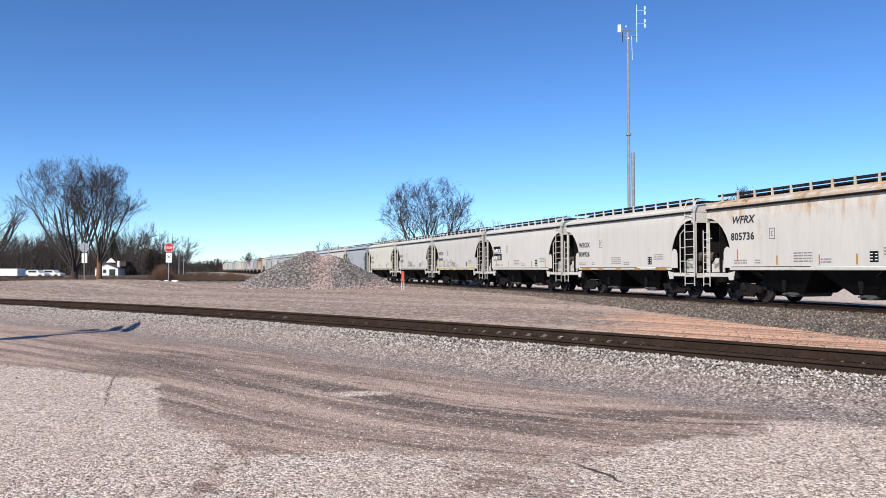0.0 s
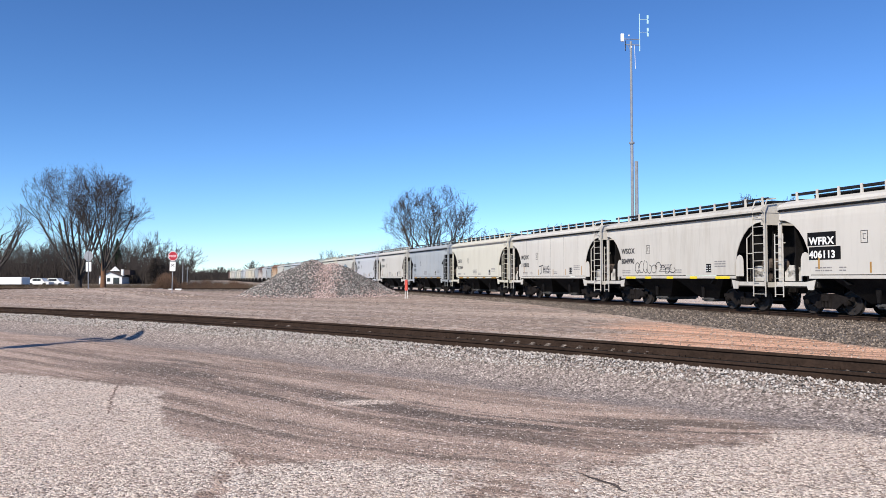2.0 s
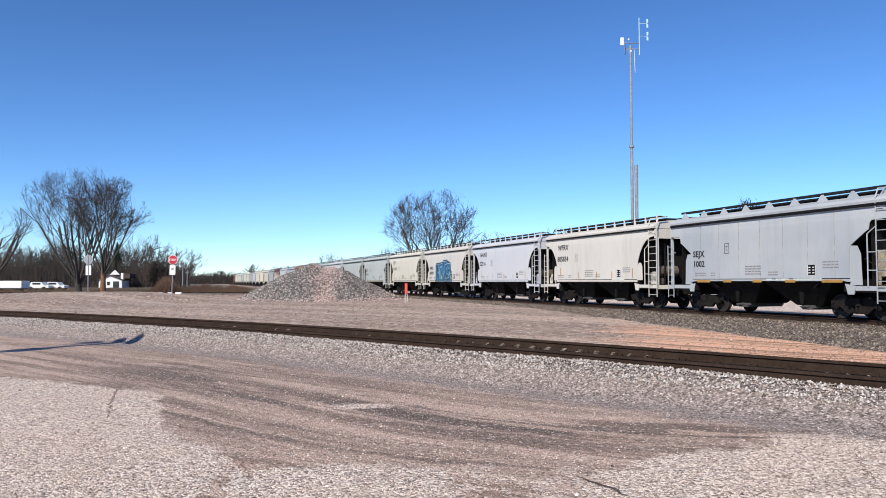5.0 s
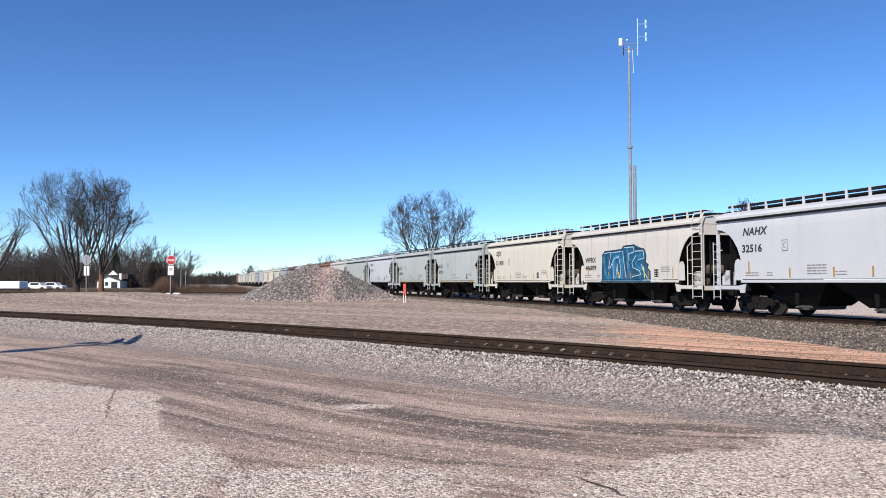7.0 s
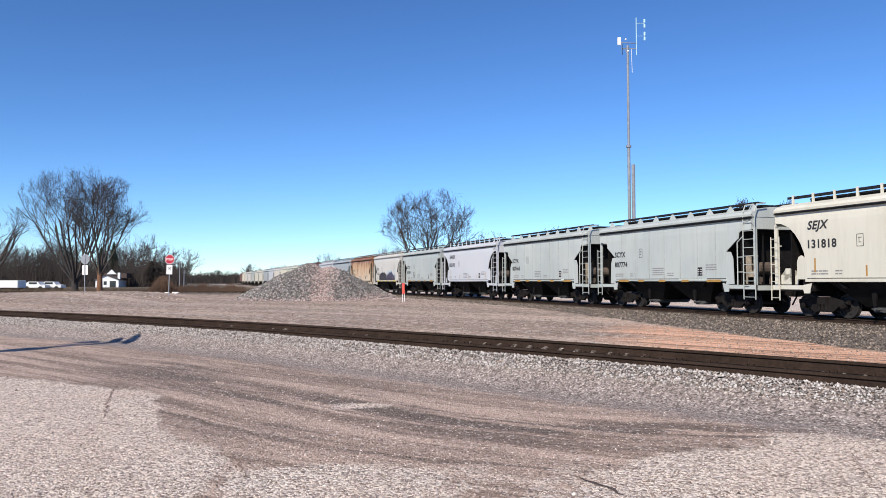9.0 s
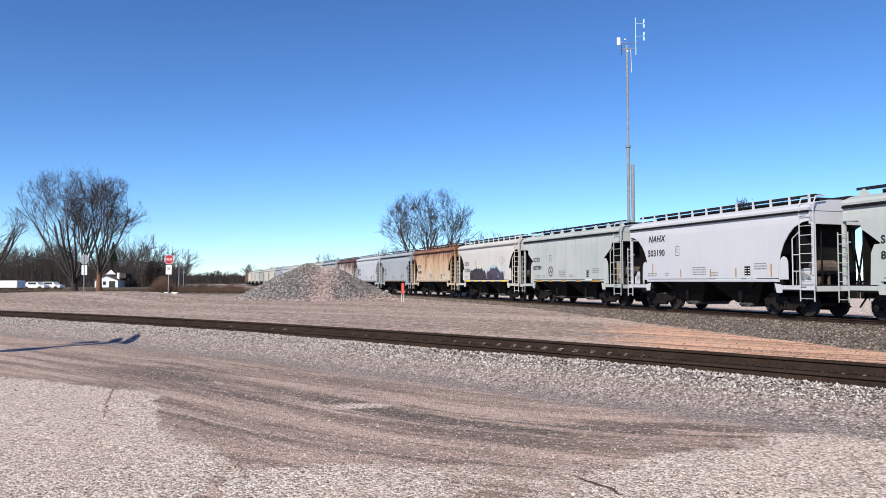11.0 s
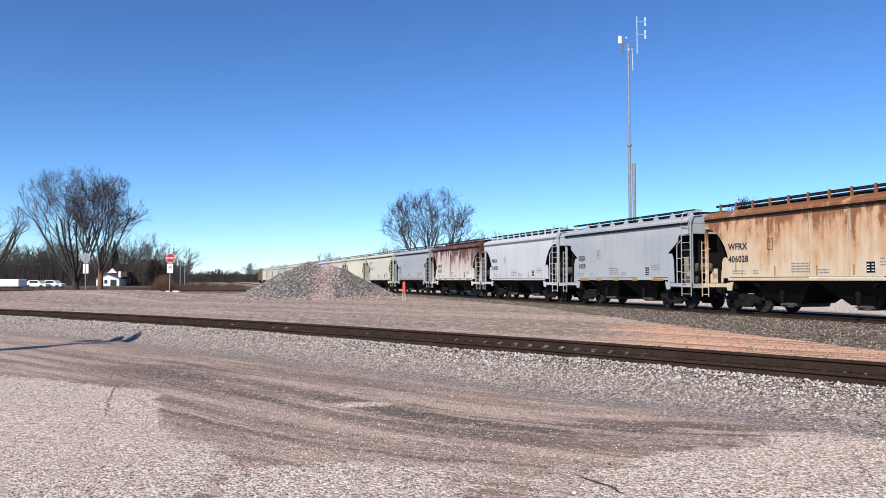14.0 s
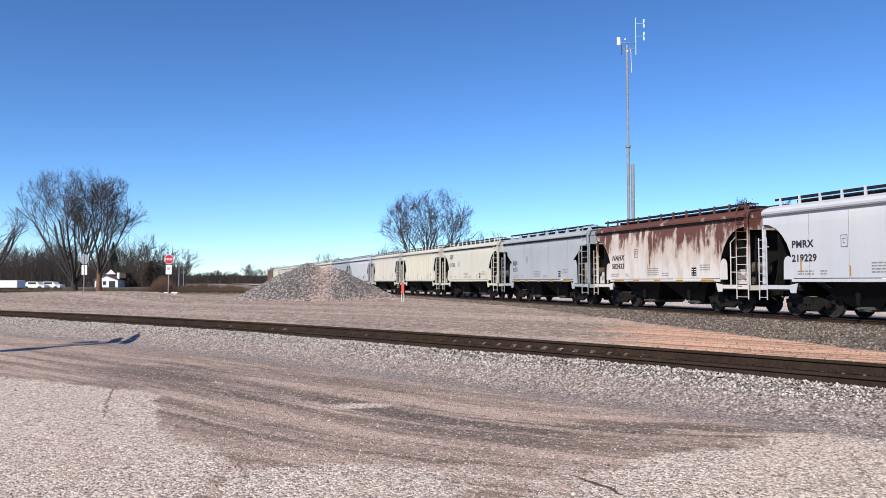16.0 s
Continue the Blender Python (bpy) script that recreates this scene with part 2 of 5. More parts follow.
GROUND = ground_material()
RAIL_RUST = plain("rail_rust", (0.036, 0.023, 0.017), 0.8, 0.0, 0.4, 3)
RAIL_TOP = plain("rail_running_top", (0.03, 0.026, 0.024), 0.85, 0.0, 0.2, 2)
TIE_WOOD = plain("tie_wood", (0.075, 0.058, 0.045), 0.9, 0, 0.4, 4)
BALLAST_PALE = stone("ballast_pale", [(0.06, 0.055, 0.052), (0.24, 0.215, 0.20), (0.42, 0.39, 0.37), (0.62, 0.58, 0.555), (0.34, 0.275, 0.245)])
BALLAST_DARK = stone("ballast_dark", [(0.022, 0.017, 0.014), (0.07, 0.055, 0.045), (0.15, 0.12, 0.097), (0.36, 0.295, 0.24)])
PILE_GREY = stone("pile_grey", [(0.018, 0.018, 0.02), (0.06, 0.059, 0.06), (0.17, 0.165, 0.16), (0.60, 0.58, 0.55)])
PILE_PINK = stone("pile_pink", [(0.10, 0.066, 0.06), (0.36, 0.25, 0.225), (0.60, 0.44, 0.40), (0.80, 0.68, 0.64)])
FIELD_STONE = stone("field_stone", [(0.09, 0.068, 0.055), (0.20, 0.15, 0.12), (0.36, 0.28, 0.23), (0.58, 0.48, 0.42)])
GRIT = stone("loose_grit", [(0.055, 0.042, 0.035), (0.24, 0.185, 0.155), (0.60, 0.50, 0.43), (0.88, 0.79, 0.71)])
# black of panels and cables, and the shade put on slope sheets and eaves
BLACK = plain("black_paint_and_shade", (0.008, 0.008, 0.009), 0.55, 0, 0.35, 2)
# underframe colour, also on the end plates that stand in for shade
UNDER = plain("underframe_and_shade_black", (0.010, 0.009, 0.009), 0.75, 0, 0.5, 3)
TRUCK = plain("truck_cast_steel", (0.015, 0.0125, 0.012), 0.8, 0, 0.5, 5)
WHEEL = plain("wheel_steel", (0.022, 0.018, 0.017), 0.7, 0.1, 0.4, 5)
GRATE = plain("grating_steel", (0.022, 0.022, 0.024), 0.6, 0.3, 0.3, 5)
GALV = plain("galvanized", (0.27, 0.28, 0.30), 0.5, 0.4, 0.2, 3)
WHITE = plain("white_paint", (0.78, 0.78, 0.77), 0.5, 0, 0.1, 3)
INK = plain("black_lettering", (0.02, 0.02, 0.022), 0.5, 0, 0.1, 3)
PALE_INK = plain("white_lettering", (0.8, 0.8, 0.78), 0.5, 0, 0.1, 3)
DIM_INK = plain("grey_stencil", (0.22, 0.21, 0.21), 0.6, 0, 0.2, 3)
YELLOW = plain("yellow_reflector", (0.80, 0.62, 0.02), 0.4, 0, 0.15, 4)
OCHRE = plain("faded_reflector", (0.38, 0.21, 0.05), 0.5, 0, 0.25, 4)
SIGN_RED = plain("sign_red", (0.42, 0.012, 0.03), 0.4, 0, 0.1, 3)
ORANGE = plain("marker_orange", (0.62, 0.085, 0.06), 0.5, 0, 0.1, 3)
BARK = plain("bark", (0.050, 0.042, 0.038), 0.95, 0, 0.35, 5)
WOODS = plain("far_wood_twigs", (0.05, 0.040, 0.036), 0.95, 0, 0.4, 0.4)
TWIG = plain("twigs", (0.050, 0.041, 0.040), 0.95, 0, 0.3, 2)
BRUSH = plain("dry_brush", (0.12, 0.07, 0.045), 0.95, 0, 0.4, 1)
PINE = plain("pine_needles", (0.018, 0.030, 0.016), 0.9, 0, 0.4, 1)
# lighter bark with the sunlight put into its colour
LIT_BARK = plain("sunlit_bark", (0.17, 0.085, 0.045), 0.9, 0, 0.3, 3)
ROOF_DARK = plain("roof_shingle", (0.07, 0.05, 0.045), 0.9, 0, 0.3, 3)
SIDING = plain("white_siding", (0.75, 0.75, 0.74), 0.6, 0, 0.08, 2)
GLASS_DARK = plain("window_glass", (0.03, 0.035, 0.04), 0.1, 0, 0.1, 2)
ASPHALT = plain("road_asphalt", (0.09, 0.09, 0.095), 0.9, 0, 0.25, 1)
RUBBER = plain("tyre_rubber", (0.02, 0.02, 0.02), 0.8, 0, 0.2, 4)

for dull in (RAIL_TOP, BLACK, UNDER, TRUCK, RAIL_RUST, GRATE):
    dull.node_tree.nodes["Principled BSDF"].inputs["Specular IOR Level"].default_value = 0.12

RAIL_TOP.node_tree.nodes["Principled BSDF"].inputs["Specular IOR Level"].default_value = 0.0

# ---- building tools ----
def part(name, bm, material, parent=None, label=""):
    """Links a bmesh as one mesh object, under a thing or a part."""
    me = bpy.data.meshes.new(name)
    bm.to_mesh(me)
    bm.free()
    return part_of(name, me, material, parent, label)


def part_of(name, me, material, parent=None, label=""):
    ob = new(name, me)
    if not me.materials:
        me.materials.append(material)
    elif me.materials[0] is not material:
        ob.material_slots[0].link, ob.material_slots[0].material = "OBJECT", material
    ob.parent = parent
    if label:
        ob["label"] = label
    return ob


def box(bm, x0, x1, y0, y1, z0, z1):
    vs = [bm.verts.new((x, y, z)) for x in (x0, x1) for y in (y0, y1) for z in (z0, z1)]
    for f in ((0, 1, 3, 2), (4, 6, 7, 5), (0, 4, 5, 1), (2, 3, 7, 6), (0, 2, 6, 4), (1, 5, 7, 3)):
        bm.faces.new([vs[i] for i in f])


def rod(bm, a, b, r, n=6, r2=None):
    """A round bar from a to b."""
    a, b = Vector(a), Vector(b)
    q = (b - a).to_track_quat("Z", "Y").to_matrix()
    r2 = r if r2 is None else r2
    ra = [bm.verts.new(a + q @ Vector((r * math.cos(2 * math.pi * i / n), r * math.sin(2 * math.pi * i / n), 0))) for i in range(n)]
    rb = [bm.verts.new(b + q @ Vector((r2 * math.cos(2 * math.pi * i / n), r2 * math.sin(2 * math.pi * i / n), 0))) for i in range(n)]
    for i in range(n):
        bm.faces.new((ra[i], ra[(i + 1) % n], rb[(i + 1) % n], rb[i]))
    bm.faces.new(ra[::-1])
    bm.faces.new(rb)


def plate(bm, outline, y0, y1):
    """An (x, z) outline made solid between y0 and y1."""
    a = [bm.verts.new((x, y0, z)) for x, z in outline]
    b = [bm.verts.new((x, y1, z)) for x, z in outline]
    n = len(outline)
    fa = bm.faces.new(a)
    fb = bm.faces.new(b[::-1])
    for i in range(n):
        bm.faces.new((a[(i + 1) % n], a[i], b[i], b[(i + 1) % n]))
    bmesh.ops.triangulate(bm, faces=[fa, fb])


def sweep(bm, profile, path):
    """A closed (u, v) profile carried along a path of (origin, side, up)."""
    last, first = None, None
    for o, s, u in path:
        ring = [bm.verts.new(o + s * a + u * b) for a, b in profile]
        if last:
            for i in range(len(ring)):
                j = (i + 1) % len(ring)
                bm.faces.new((last[i], last[j], ring[j], ring[i]))
        first = first or ring
        last = ring
    bm.faces.new(first[::-1])
    bm.faces.new(last)


# ---- ground ----
def ground_masks(x, y):
    s, m = main_uv(x, y)
    r = near_r(x, y)
    wob = 1.3 * noise.noise((x * .25, y * .25, 7)) + 0.5 * noise.noise((x * .9, y * .9, 2))
    # two worn paved aprons, at either hand of the lot
    rim = float(np.interp(x, (-14, -7.4, -4.2, -3.5, -3.2, -2.0, -1.4, -0.6), (14.6, 12.2, 10.9, 9.2, 8.0, 6.6, 5.6, 4.2)))
    left = smooth(0.35, -0.35, y + wob * .3 - rim)
    left = max(left, smooth(0.4, -0.4, y + 0.3 * wob - 6.3 + 0.06 * abs(x)) * smooth(1.0, -0.5, x - 0.3 * wob))
    right = smooth(0.5, -0.5, (y + wob * .4) - (5.9 + 0.62 * (x - 1.2))) * smooth(0.1, 1.3, x + .3 * wob)
    sand = math.exp(-((x + 1.05) / 0.5) ** 2 - ((y - 9.5) / 0.22) ** 2)
    low_strip = 0.46 * smooth(7.2, 5.0, y + wob)
    left = max(left, sand, low_strip)
    left *= 1 - 0.75 * math.exp(-((x + 1.75) / 0.16) ** 2) * smooth(4.6, 5.2, y) * smooth(6.9, 6.4, y)
    shoulder = smooth(-2.9, -1.5, r) * smooth(2.6, 1.9, r) * smooth(0.82, 0.98, abs(r))
    bal = max(smooth(0.95, 0.82, abs(r)), smooth(bed_toe(s) - 0.5, bed_toe(s) + 0.7, m) * smooth(5, 3, m),
              smooth(-2.6, -2.0, y - CROSS_Y) * smooth(2.6, 2.0, y - CROSS_Y) * (x < -8))
    right = max(right, smooth(6, 8, m) * smooth(40, 30, m))
    beyond = smooth(1.8, 2.6, r) * smooth(3, 1, m)
    org = smooth(3.2, 4.6, r) * smooth(bed_toe(s) + 0.6, bed_toe(s) - 0.6, m) * smooth(2.0, 8.5, x) * smooth(40, 20, y)
    grass = smooth(84, 90, y + 3 * wob) * smooth(-4, -10, m) + 0.8 * smooth(9, 14, m) * smooth(70, 110, y)
    arc = math.atan2(y - CURVE.y, x - CURVE.x) * CURVE_R
    u = r + 0.42 * (81.3 - 0.9 * math.log1p(math.exp(min(40.0, (81.3 - arc) / 0.9))))
    worn = math.exp(-((u - 29.9 + 0.3 * wob) / 1.15) ** 2) + 0.7 * math.exp(-((u - 28.0 + 0.3 * wob) / 0.5) ** 2) + 0.5 * math.exp(-((u - 31.8 + 0.3 * wob) / 0.4) ** 2)
    worn *= smooth(-7.5, -4.5, x) * smooth(9.0, 5.0, x)
    return max(left, right), bal, beyond, org, min(1, grass), min(1.0, worn), shoulder, u, arc


def build_ground():
    ys = [-60, -40, -25, -15, -10, -6, -3, 0]
    y = 1.2
    while y < 4500:
        ys.append(y)
        y += max(0.07, 0.018 * y) if y < 110 else 0.12 * y
    verts, masks = [], []
    n = 150
    for y in ys:
        w = max(60, abs(y) * 1.5) if y > 60 or y < 1 else 14 + 0.8 * y
        for i in range(n + 1):
            u = 2 * i / n - 1
            x = u * w * 0.8 if abs(u) < 0.94 else u * w * (0.8 + (abs(u) - 0.94) / 0.06 * (0.2 + 60 / w))
            k = ground_masks(x, y)
            verts.append((x, y, ground_z(x, y) if y < 160 else 0.05 * smooth(400, 160, y)))
            masks.append(k)
    faces = [(a * (n + 1) + i, a * (n + 1) + i + 1, (a + 1) * (n + 1) + i + 1, (a + 1) * (n + 1) + i) for a in range(len(ys) - 1) for i in range(n)]
    me = bpy.data.meshes.new("ground")
    me.from_pydata(verts, [], faces)
    for j, name in enumerate(("pave", "ballast", "field", "orange", "grass", "worn", "shoulder")):
        at = me.attributes.new(name, "FLOAT", "POINT")
        at.data.foreach_set("value", [k[j] for k in masks])
    at = me.attributes.new("lane", "FLOAT_VECTOR", "POINT")
    at.data.foreach_set("vector", [c for k in masks for c in (k[7], k[8], 0.0)])
    me.polygons.foreach_set("use_smooth", [True] * len(faces))
    return tagged(part_of("ground", me, GROUND), "gravel and packed earth lot with worn paving and wheel streaks", "ground", kind="structure")


build_ground()


def scatter(name, places, material, label, category, parent=None, seed=1):
    """Many loose stones as one mesh: places are (x, y, z, size)."""
    rng = np.random.default_rng(seed)
    base = np.array([(1, 0, 0), (-1, 0, 0), (0, 1, 0), (0, -1, 0), (0, 0, 1), (0, 0, -1)], float)
    tri = np.array([(0, 2, 4), (2, 1, 4), (1, 3, 4), (3, 0, 4), (2, 0, 5), (1, 2, 5), (3, 1, 5), (0, 3, 5)])
    p = np.array(places, float)
    n = len(p)
    shape = base[None] * rng.uniform(0.55, 1.25, (n, 6, 1)) + rng.normal(0, 0.22, (n, 6, 3))
    shape[:, :, 2] *= 0.75
    a = rng.uniform(0, 6.28, n)
    ca, sa = np.cos(a)[:, None], np.sin(a)[:, None]
    xy = np.stack([shape[:, :, 0] * ca - shape[:, :, 1] * sa, shape[:, :, 0] * sa + shape[:, :, 1] * ca, shape[:, :, 2]], -1)
    v = (xy * p[:, None, 3:4] + p[:, None, :3]).reshape(-1, 3)
    f = (tri[None] + 6 * np.arange(n)[:, None, None]).reshape(-1, 3)
    me = bpy.data.meshes.new(name)
    me.vertices.add(len(v))
    me.vertices.foreach_set("co", v.ravel())
    me.loops.add(f.size)
    me.loops.foreach_set("vertex_index", f.ravel())
    me.polygons.add(len(f))
    me.polygons.foreach_set("loop_start", np.arange(0, f.size, 3))
    me.update(calc_edges=True)
    return tagged(part_of(name, me, material, parent), label, category, kind="stuff")


def near_point(a, r):
    """A point on the near track's curve, a radians round and r metres out from the centre line."""
    return CURVE.x + (CURVE_R + r) * math.cos(a), CURVE.y + (CURVE_R + r) * math.sin(a)


def loose_stone():
    R = random.Random(4)
    pale, field = [], []
    for _ in range(38000):
        a = radians(R.uniform(30, 64))
        r = R.uniform(-1.17, -0.78) if R.random() < .8 else -1.1 - abs(R.gauss(0, 0.17))
        if r > -0.72:
            continue
        x, y = near_point(a, r)
        size = R.uniform(0.010, 0.029) * (1.0 if r > -1.2 else 0.6)
        pale.append((x, y, ground_z(x, y) + size * 0.3, size))
    for _ in range(5000):
        a, r = radians(R.uniform(30, 66)), R.uniform(0.86, 2.4)
        x, y = near_point(a, r)
        size = R.uniform(0.014, 0.034)
        pale.append((x, y, ground_z(x, y) + size * 0.2, size))
    for _ in range(20000):
        y = 14 + 62 * R.random() ** 1.2
        x = R.uniform(-0.65, 0.65) * y
        if near_r(x, y) < 1.6 or main_uv(x, y)[1] > bed_toe(main_uv(x, y)[0]):
            continue
        size = R.uniform(0.010, 0.026) * (1 + y / 45)
        field.append((x, y, ground_z(x, y) + size * 0.1, size))
    scatter("track_ballast", pale, BALLAST_PALE, "pale grey crushed stone ballast along the near rails", "ballast", seed=2)
    dark = []
    for _ in range(34000):
        s = 8 + 75 * R.random() ** 1.5
        m = R.uniform(bed_toe(s), 1.8)
        x, y, _z = on_main(s, m)
        if abs(abs(m) - 0.755) < .1:
            continue
        size = R.uniform(0.025, 0.06)
        dark.append((x, y, ground_z(x, y) + size * 0.25, size))
    for _ in range(7000):
        x, y = R.uniform(-70, -8), CROSS_Y + R.uniform(-3.2, 2.4)
        size = R.uniform(0.03, 0.08)
        dark.append((x, y, ground_z(x, y) + size * 0.25, size))
    scatter("loose_gravel", field, FIELD_STONE, "loose brown gravel strewn between the tracks", "gravel", seed=6)
    scatter("track_ballast", dark, BALLAST_DARK, "dark brown-grey crushed stone ballast under the main track", "ballast", seed=3)
    grit = []
    for _ in range(62000):
        y = 4.5 + 11 * R.random() ** 1.5
        x = R.uniform(-0.66, 0.66) * y
        pv = ground_masks(x, y)[0]
        if near_r(x, y) > -1.6 or R.random() > 0.28 + 0.72 * pv:
            continue
        size = R.uniform(0.004, 0.010) if R.random() < .985 else R.uniform(0.010, 0.020)
        grit.append((x, y, ground_z(x, y) + size * 0.1, size))
    scatter("loose_gravel", grit, GRIT, "loose pale gravel strewn over the lot", "gravel", seed=4)


# ---- tracks ----
RAIL_PROFILE = [(-0.036, 0), (0.036, 0), (0.036, -0.035), (0.010, -0.05), (0.010, -0.125), (0.07, -0.145), (0.07, -0.155), (-0.07, -0.155), (-0.07, -0.145), (-0.010, -0.125), (-0.010, -0.05), (-0.036, -0.035)]
UP = Vector((0, 0, 1))


def rail(parent, path):
    bm = bmesh.new()
    sweep(bm, RAIL_PROFILE, path)
    bmesh.ops.recalc_face_normals(bm, faces=bm.faces)
    ob = part("rail", bm, RAIL_RUST, parent)
    ob.data.materials.append(RAIL_TOP)
    for p in ob.data.polygons:
        if p.normal.z > 0.9 and len(p.vertices) == 4 and p.center.z > path[0][0].z - 0.01:
            p.material_index = 1
    return ob


def tie_mesh(half):
    bm = bmesh.new()
    box(bm, -half, half, -0.115, 0.115, -0.17, 0)
    bmesh.ops.bevel(bm, geom=bm.edges[:], offset=0.015, segments=1, affect="EDGES")
    me = bpy.data.meshes.new("tie")
    bm.to_mesh(me)
    bm.free()
    return me


def clip_mesh():
    bm = bmesh.new()
    box(bm, -0.17, 0.17, -0.09, 0.09, 0, 0.02)
    for x in (-0.09, 0.09):
        for y in (-0.05, 0.05):
            box(bm, x - 0.014, x + 0.014, y - 0.014, y + 0.014, 0.02, 0.05)
    me = bpy.data.meshes.new("tie_plate")
    bm.to_mesh(me)
    bm.free()
    return me


def build_tracks():
    tie, buried, clip = tie_mesh(1.3), tie_mesh(0.93), clip_mesh()
    near = tagged(new("railway_track"), "curved near track, rusty brown rails on buried dark ties", "railway track", kind="structure")
    for side in (-GAUGE / 2, GAUGE / 2):
        rail(near, [(Vector((*near_point(radians(20 + 0.5 * i), side), NEAR_RAIL)), Vector((math.cos(radians(20 + .5 * i)), math.sin(radians(20 + .5 * i)), 0)), UP) for i in range(161)])
    for i in range(110):
        a = radians(31 + i * 0.31)
        x, y = near_point(a, 0)
        t = part_of("tie", buried, TIE_WOOD, near)
        t.matrix_basis = pose(x, y, NEAR_RAIL - 0.178, 0, 0, math.degrees(a) + random.uniform(-1, 1))
        for side in (-GAUGE / 2, GAUGE / 2):
            x, y = near_point(a, side)
            part_of("tie_plate", clip, RAIL_RUST, near).matrix_basis = pose(x, y, NEAR_RAIL - 0.178, 0, 0, math.degrees(a))
    main = tagged(new("railway_track"), "straight main track with dark rails on a raised ballast bed", "railway track", kind="structure")
    for side in (-GAUGE / 2, GAUGE / 2):
        rail(main, [(on_main(s, side, MAIN_RAIL), MAIN_N, UP) for s in (-60, -20, 20, 60, 120, 250, 500)])
    turn = math.degrees(math.atan2(MAIN_N.y, MAIN_N.x))
    for i in range(150):
        p = on_main(6 + i * 0.55, 0)
        part_of("tie", tie, TIE_WOOD, main).matrix_basis = pose(p.x, p.y, MAIN_RAIL - 0.16, 0, 0, turn + random.uniform(-1, 1))
    cross = tagged(new("railway_track"), "straight crossing track with dark rails, low on the field", "railway track", kind="structure")
    for side in (-GAUGE / 2, GAUGE / 2):
        rail(cross, [(Vector((x, CROSS_Y + side, CROSS_RAIL)), Vector((0, 1, 0)), UP) for x in (-220, -120, -60, -30, -8.0)])
    for i in range(120):
        part_of("tie", tie, TIE_WOOD, cross).matrix_basis = pose(-75 + i * 0.55, CROSS_Y, CROSS_RAIL - 0.15, 0, 0, 90)


build_tracks()
loose_stone()

# ---- the train ----
SPEED = 14.63
CAR_Z = [34.9, 47.3, 59.8, 72.3, 84.6, 97.4, 110.4, 123.2, 136.0, 148.7, 161.7, 174.4, 187.7, 200.5, 213.0, 225.6, 238.3, 251.1, 263.8, 276.3, 289.1, 302.0, 315.0, 328.0]
ENDS = [(z * 0.949 - 7.46) / 0.9418 + 0.4 for z in CAR_Z]
ENDS = [ENDS[0] - 12.9] + ENDS
while len(ENDS) < 34:
    ENDS.append(ENDS[-1] + 12.9)
HALF = 6.43                # half a car over its couplers
SIDE = 1.6                 # half its width
HEADING = math.degrees(math.atan2(-MAIN_D.y, -MAIN_D.x))
MESHES = {}


def shared(key, make):
    """A mesh that alike parts share."""
    if key not in MESHES:
        bm = bmesh.new()
        make(bm)
        for v in bm.verts:      # the tall bodies stand a little higher than the plain profile
            v.co.z += max(0.0, v.co.z - 1.5) * 0.05
        bmesh.ops.recalc_face_normals(bm, faces=bm.faces)
        me = bpy.data.meshes.new(key[0])
        bm.to_mesh(me)
        bm.free()
        MESHES[key] = me
    return MESHES[key]


def end_edge(style, e):
    """The edge of a side sheet at the car's end, from the eave down, e metres being the coupler face."""
    if style == "seamed":
        pts = [(.6, 3.98), (.6, 3.42), (1.3, 3.4), (1.42, 3.3), (1.46, 3.1), (1.62, 3.02), (2.28, 2.62), (2.36, 2.45), (2.36, 1.5)]
    elif style == "posted":
        pts = [(.62, 3.98), (.62, 3.5), (1.7, 3.45), (2.2, 2.6), (2.4, 1.5)]
    else:
        pts = [(.6, 3.98), (.62, 3.56), (.98, 3.52), (1.42, 3.36), (1.75, 3.1), (2.02, 2.78), (2.22, 2.4), (2.33, 1.95), (2.36, 1.5)]
    return [(e - (0.6 + (x - 0.6) * 0.88), z) for x, z in pts]


def make_side(style, y):
    def make(bm):
        edge = end_edge(style, HALF)
        zs = sorted({z for _, z in edge} | {3.85, 3.7, 3.5})
        sign = -1 if y < 0 else 1
        rows = []
        for z in zs:
            x = max(np.interp(z, [p[1] for p in edge[::-1]], [p[0] for p in edge[::-1]]), HALF - 2.16)
            tuck = 0.0 if z < 3.4 else 0.16 * ((z - 3.4) / 0.58) ** 2 * 0.5
            rows.append([[bm.verts.new((k * v, sign * (SIDE - tuck - t), z)) for k, v in ((-1, x), (-1, HALF - 2.6), (1, HALF - 2.6), (1, x))] for t in (0, 0.03)])
        for lo, hi in zip(rows, rows[1:]):
            for t in (0, 1):
                for i in range(3):
                    bm.faces.new((lo[t][i], lo[t][i + 1], hi[t][i + 1], hi[t][i]))
            for i in (0, 3):
                bm.faces.new((lo[0][i], hi[0][i], hi[1][i], lo[1][i]))
        for r in (rows[0], rows[-1]):
            for i in range(3):
                bm.faces.new((r[0][i], r[0][i + 1], r[1][i + 1], r[1][i]))
    return make


def make_roof(style):
    def make(bm):
        sec = [(1.63, 3.95), (1.64, 4.03), (1.52, 4.14), (1.15, 4.27), (0.6, 4.34), (0, 4.36)]
        prof = sec + [(-a, b) for a, b in sec[-2::-1]] + [(-1.56, 3.93), (1.56, 3.93)]
        e = HALF - 0.58
        sweep(bm, prof, [(Vector((x, 0, 0)), Vector((0, 1, 0)), UP) for x in (-e, -e / 2, 0, e / 2, e)])
    return make


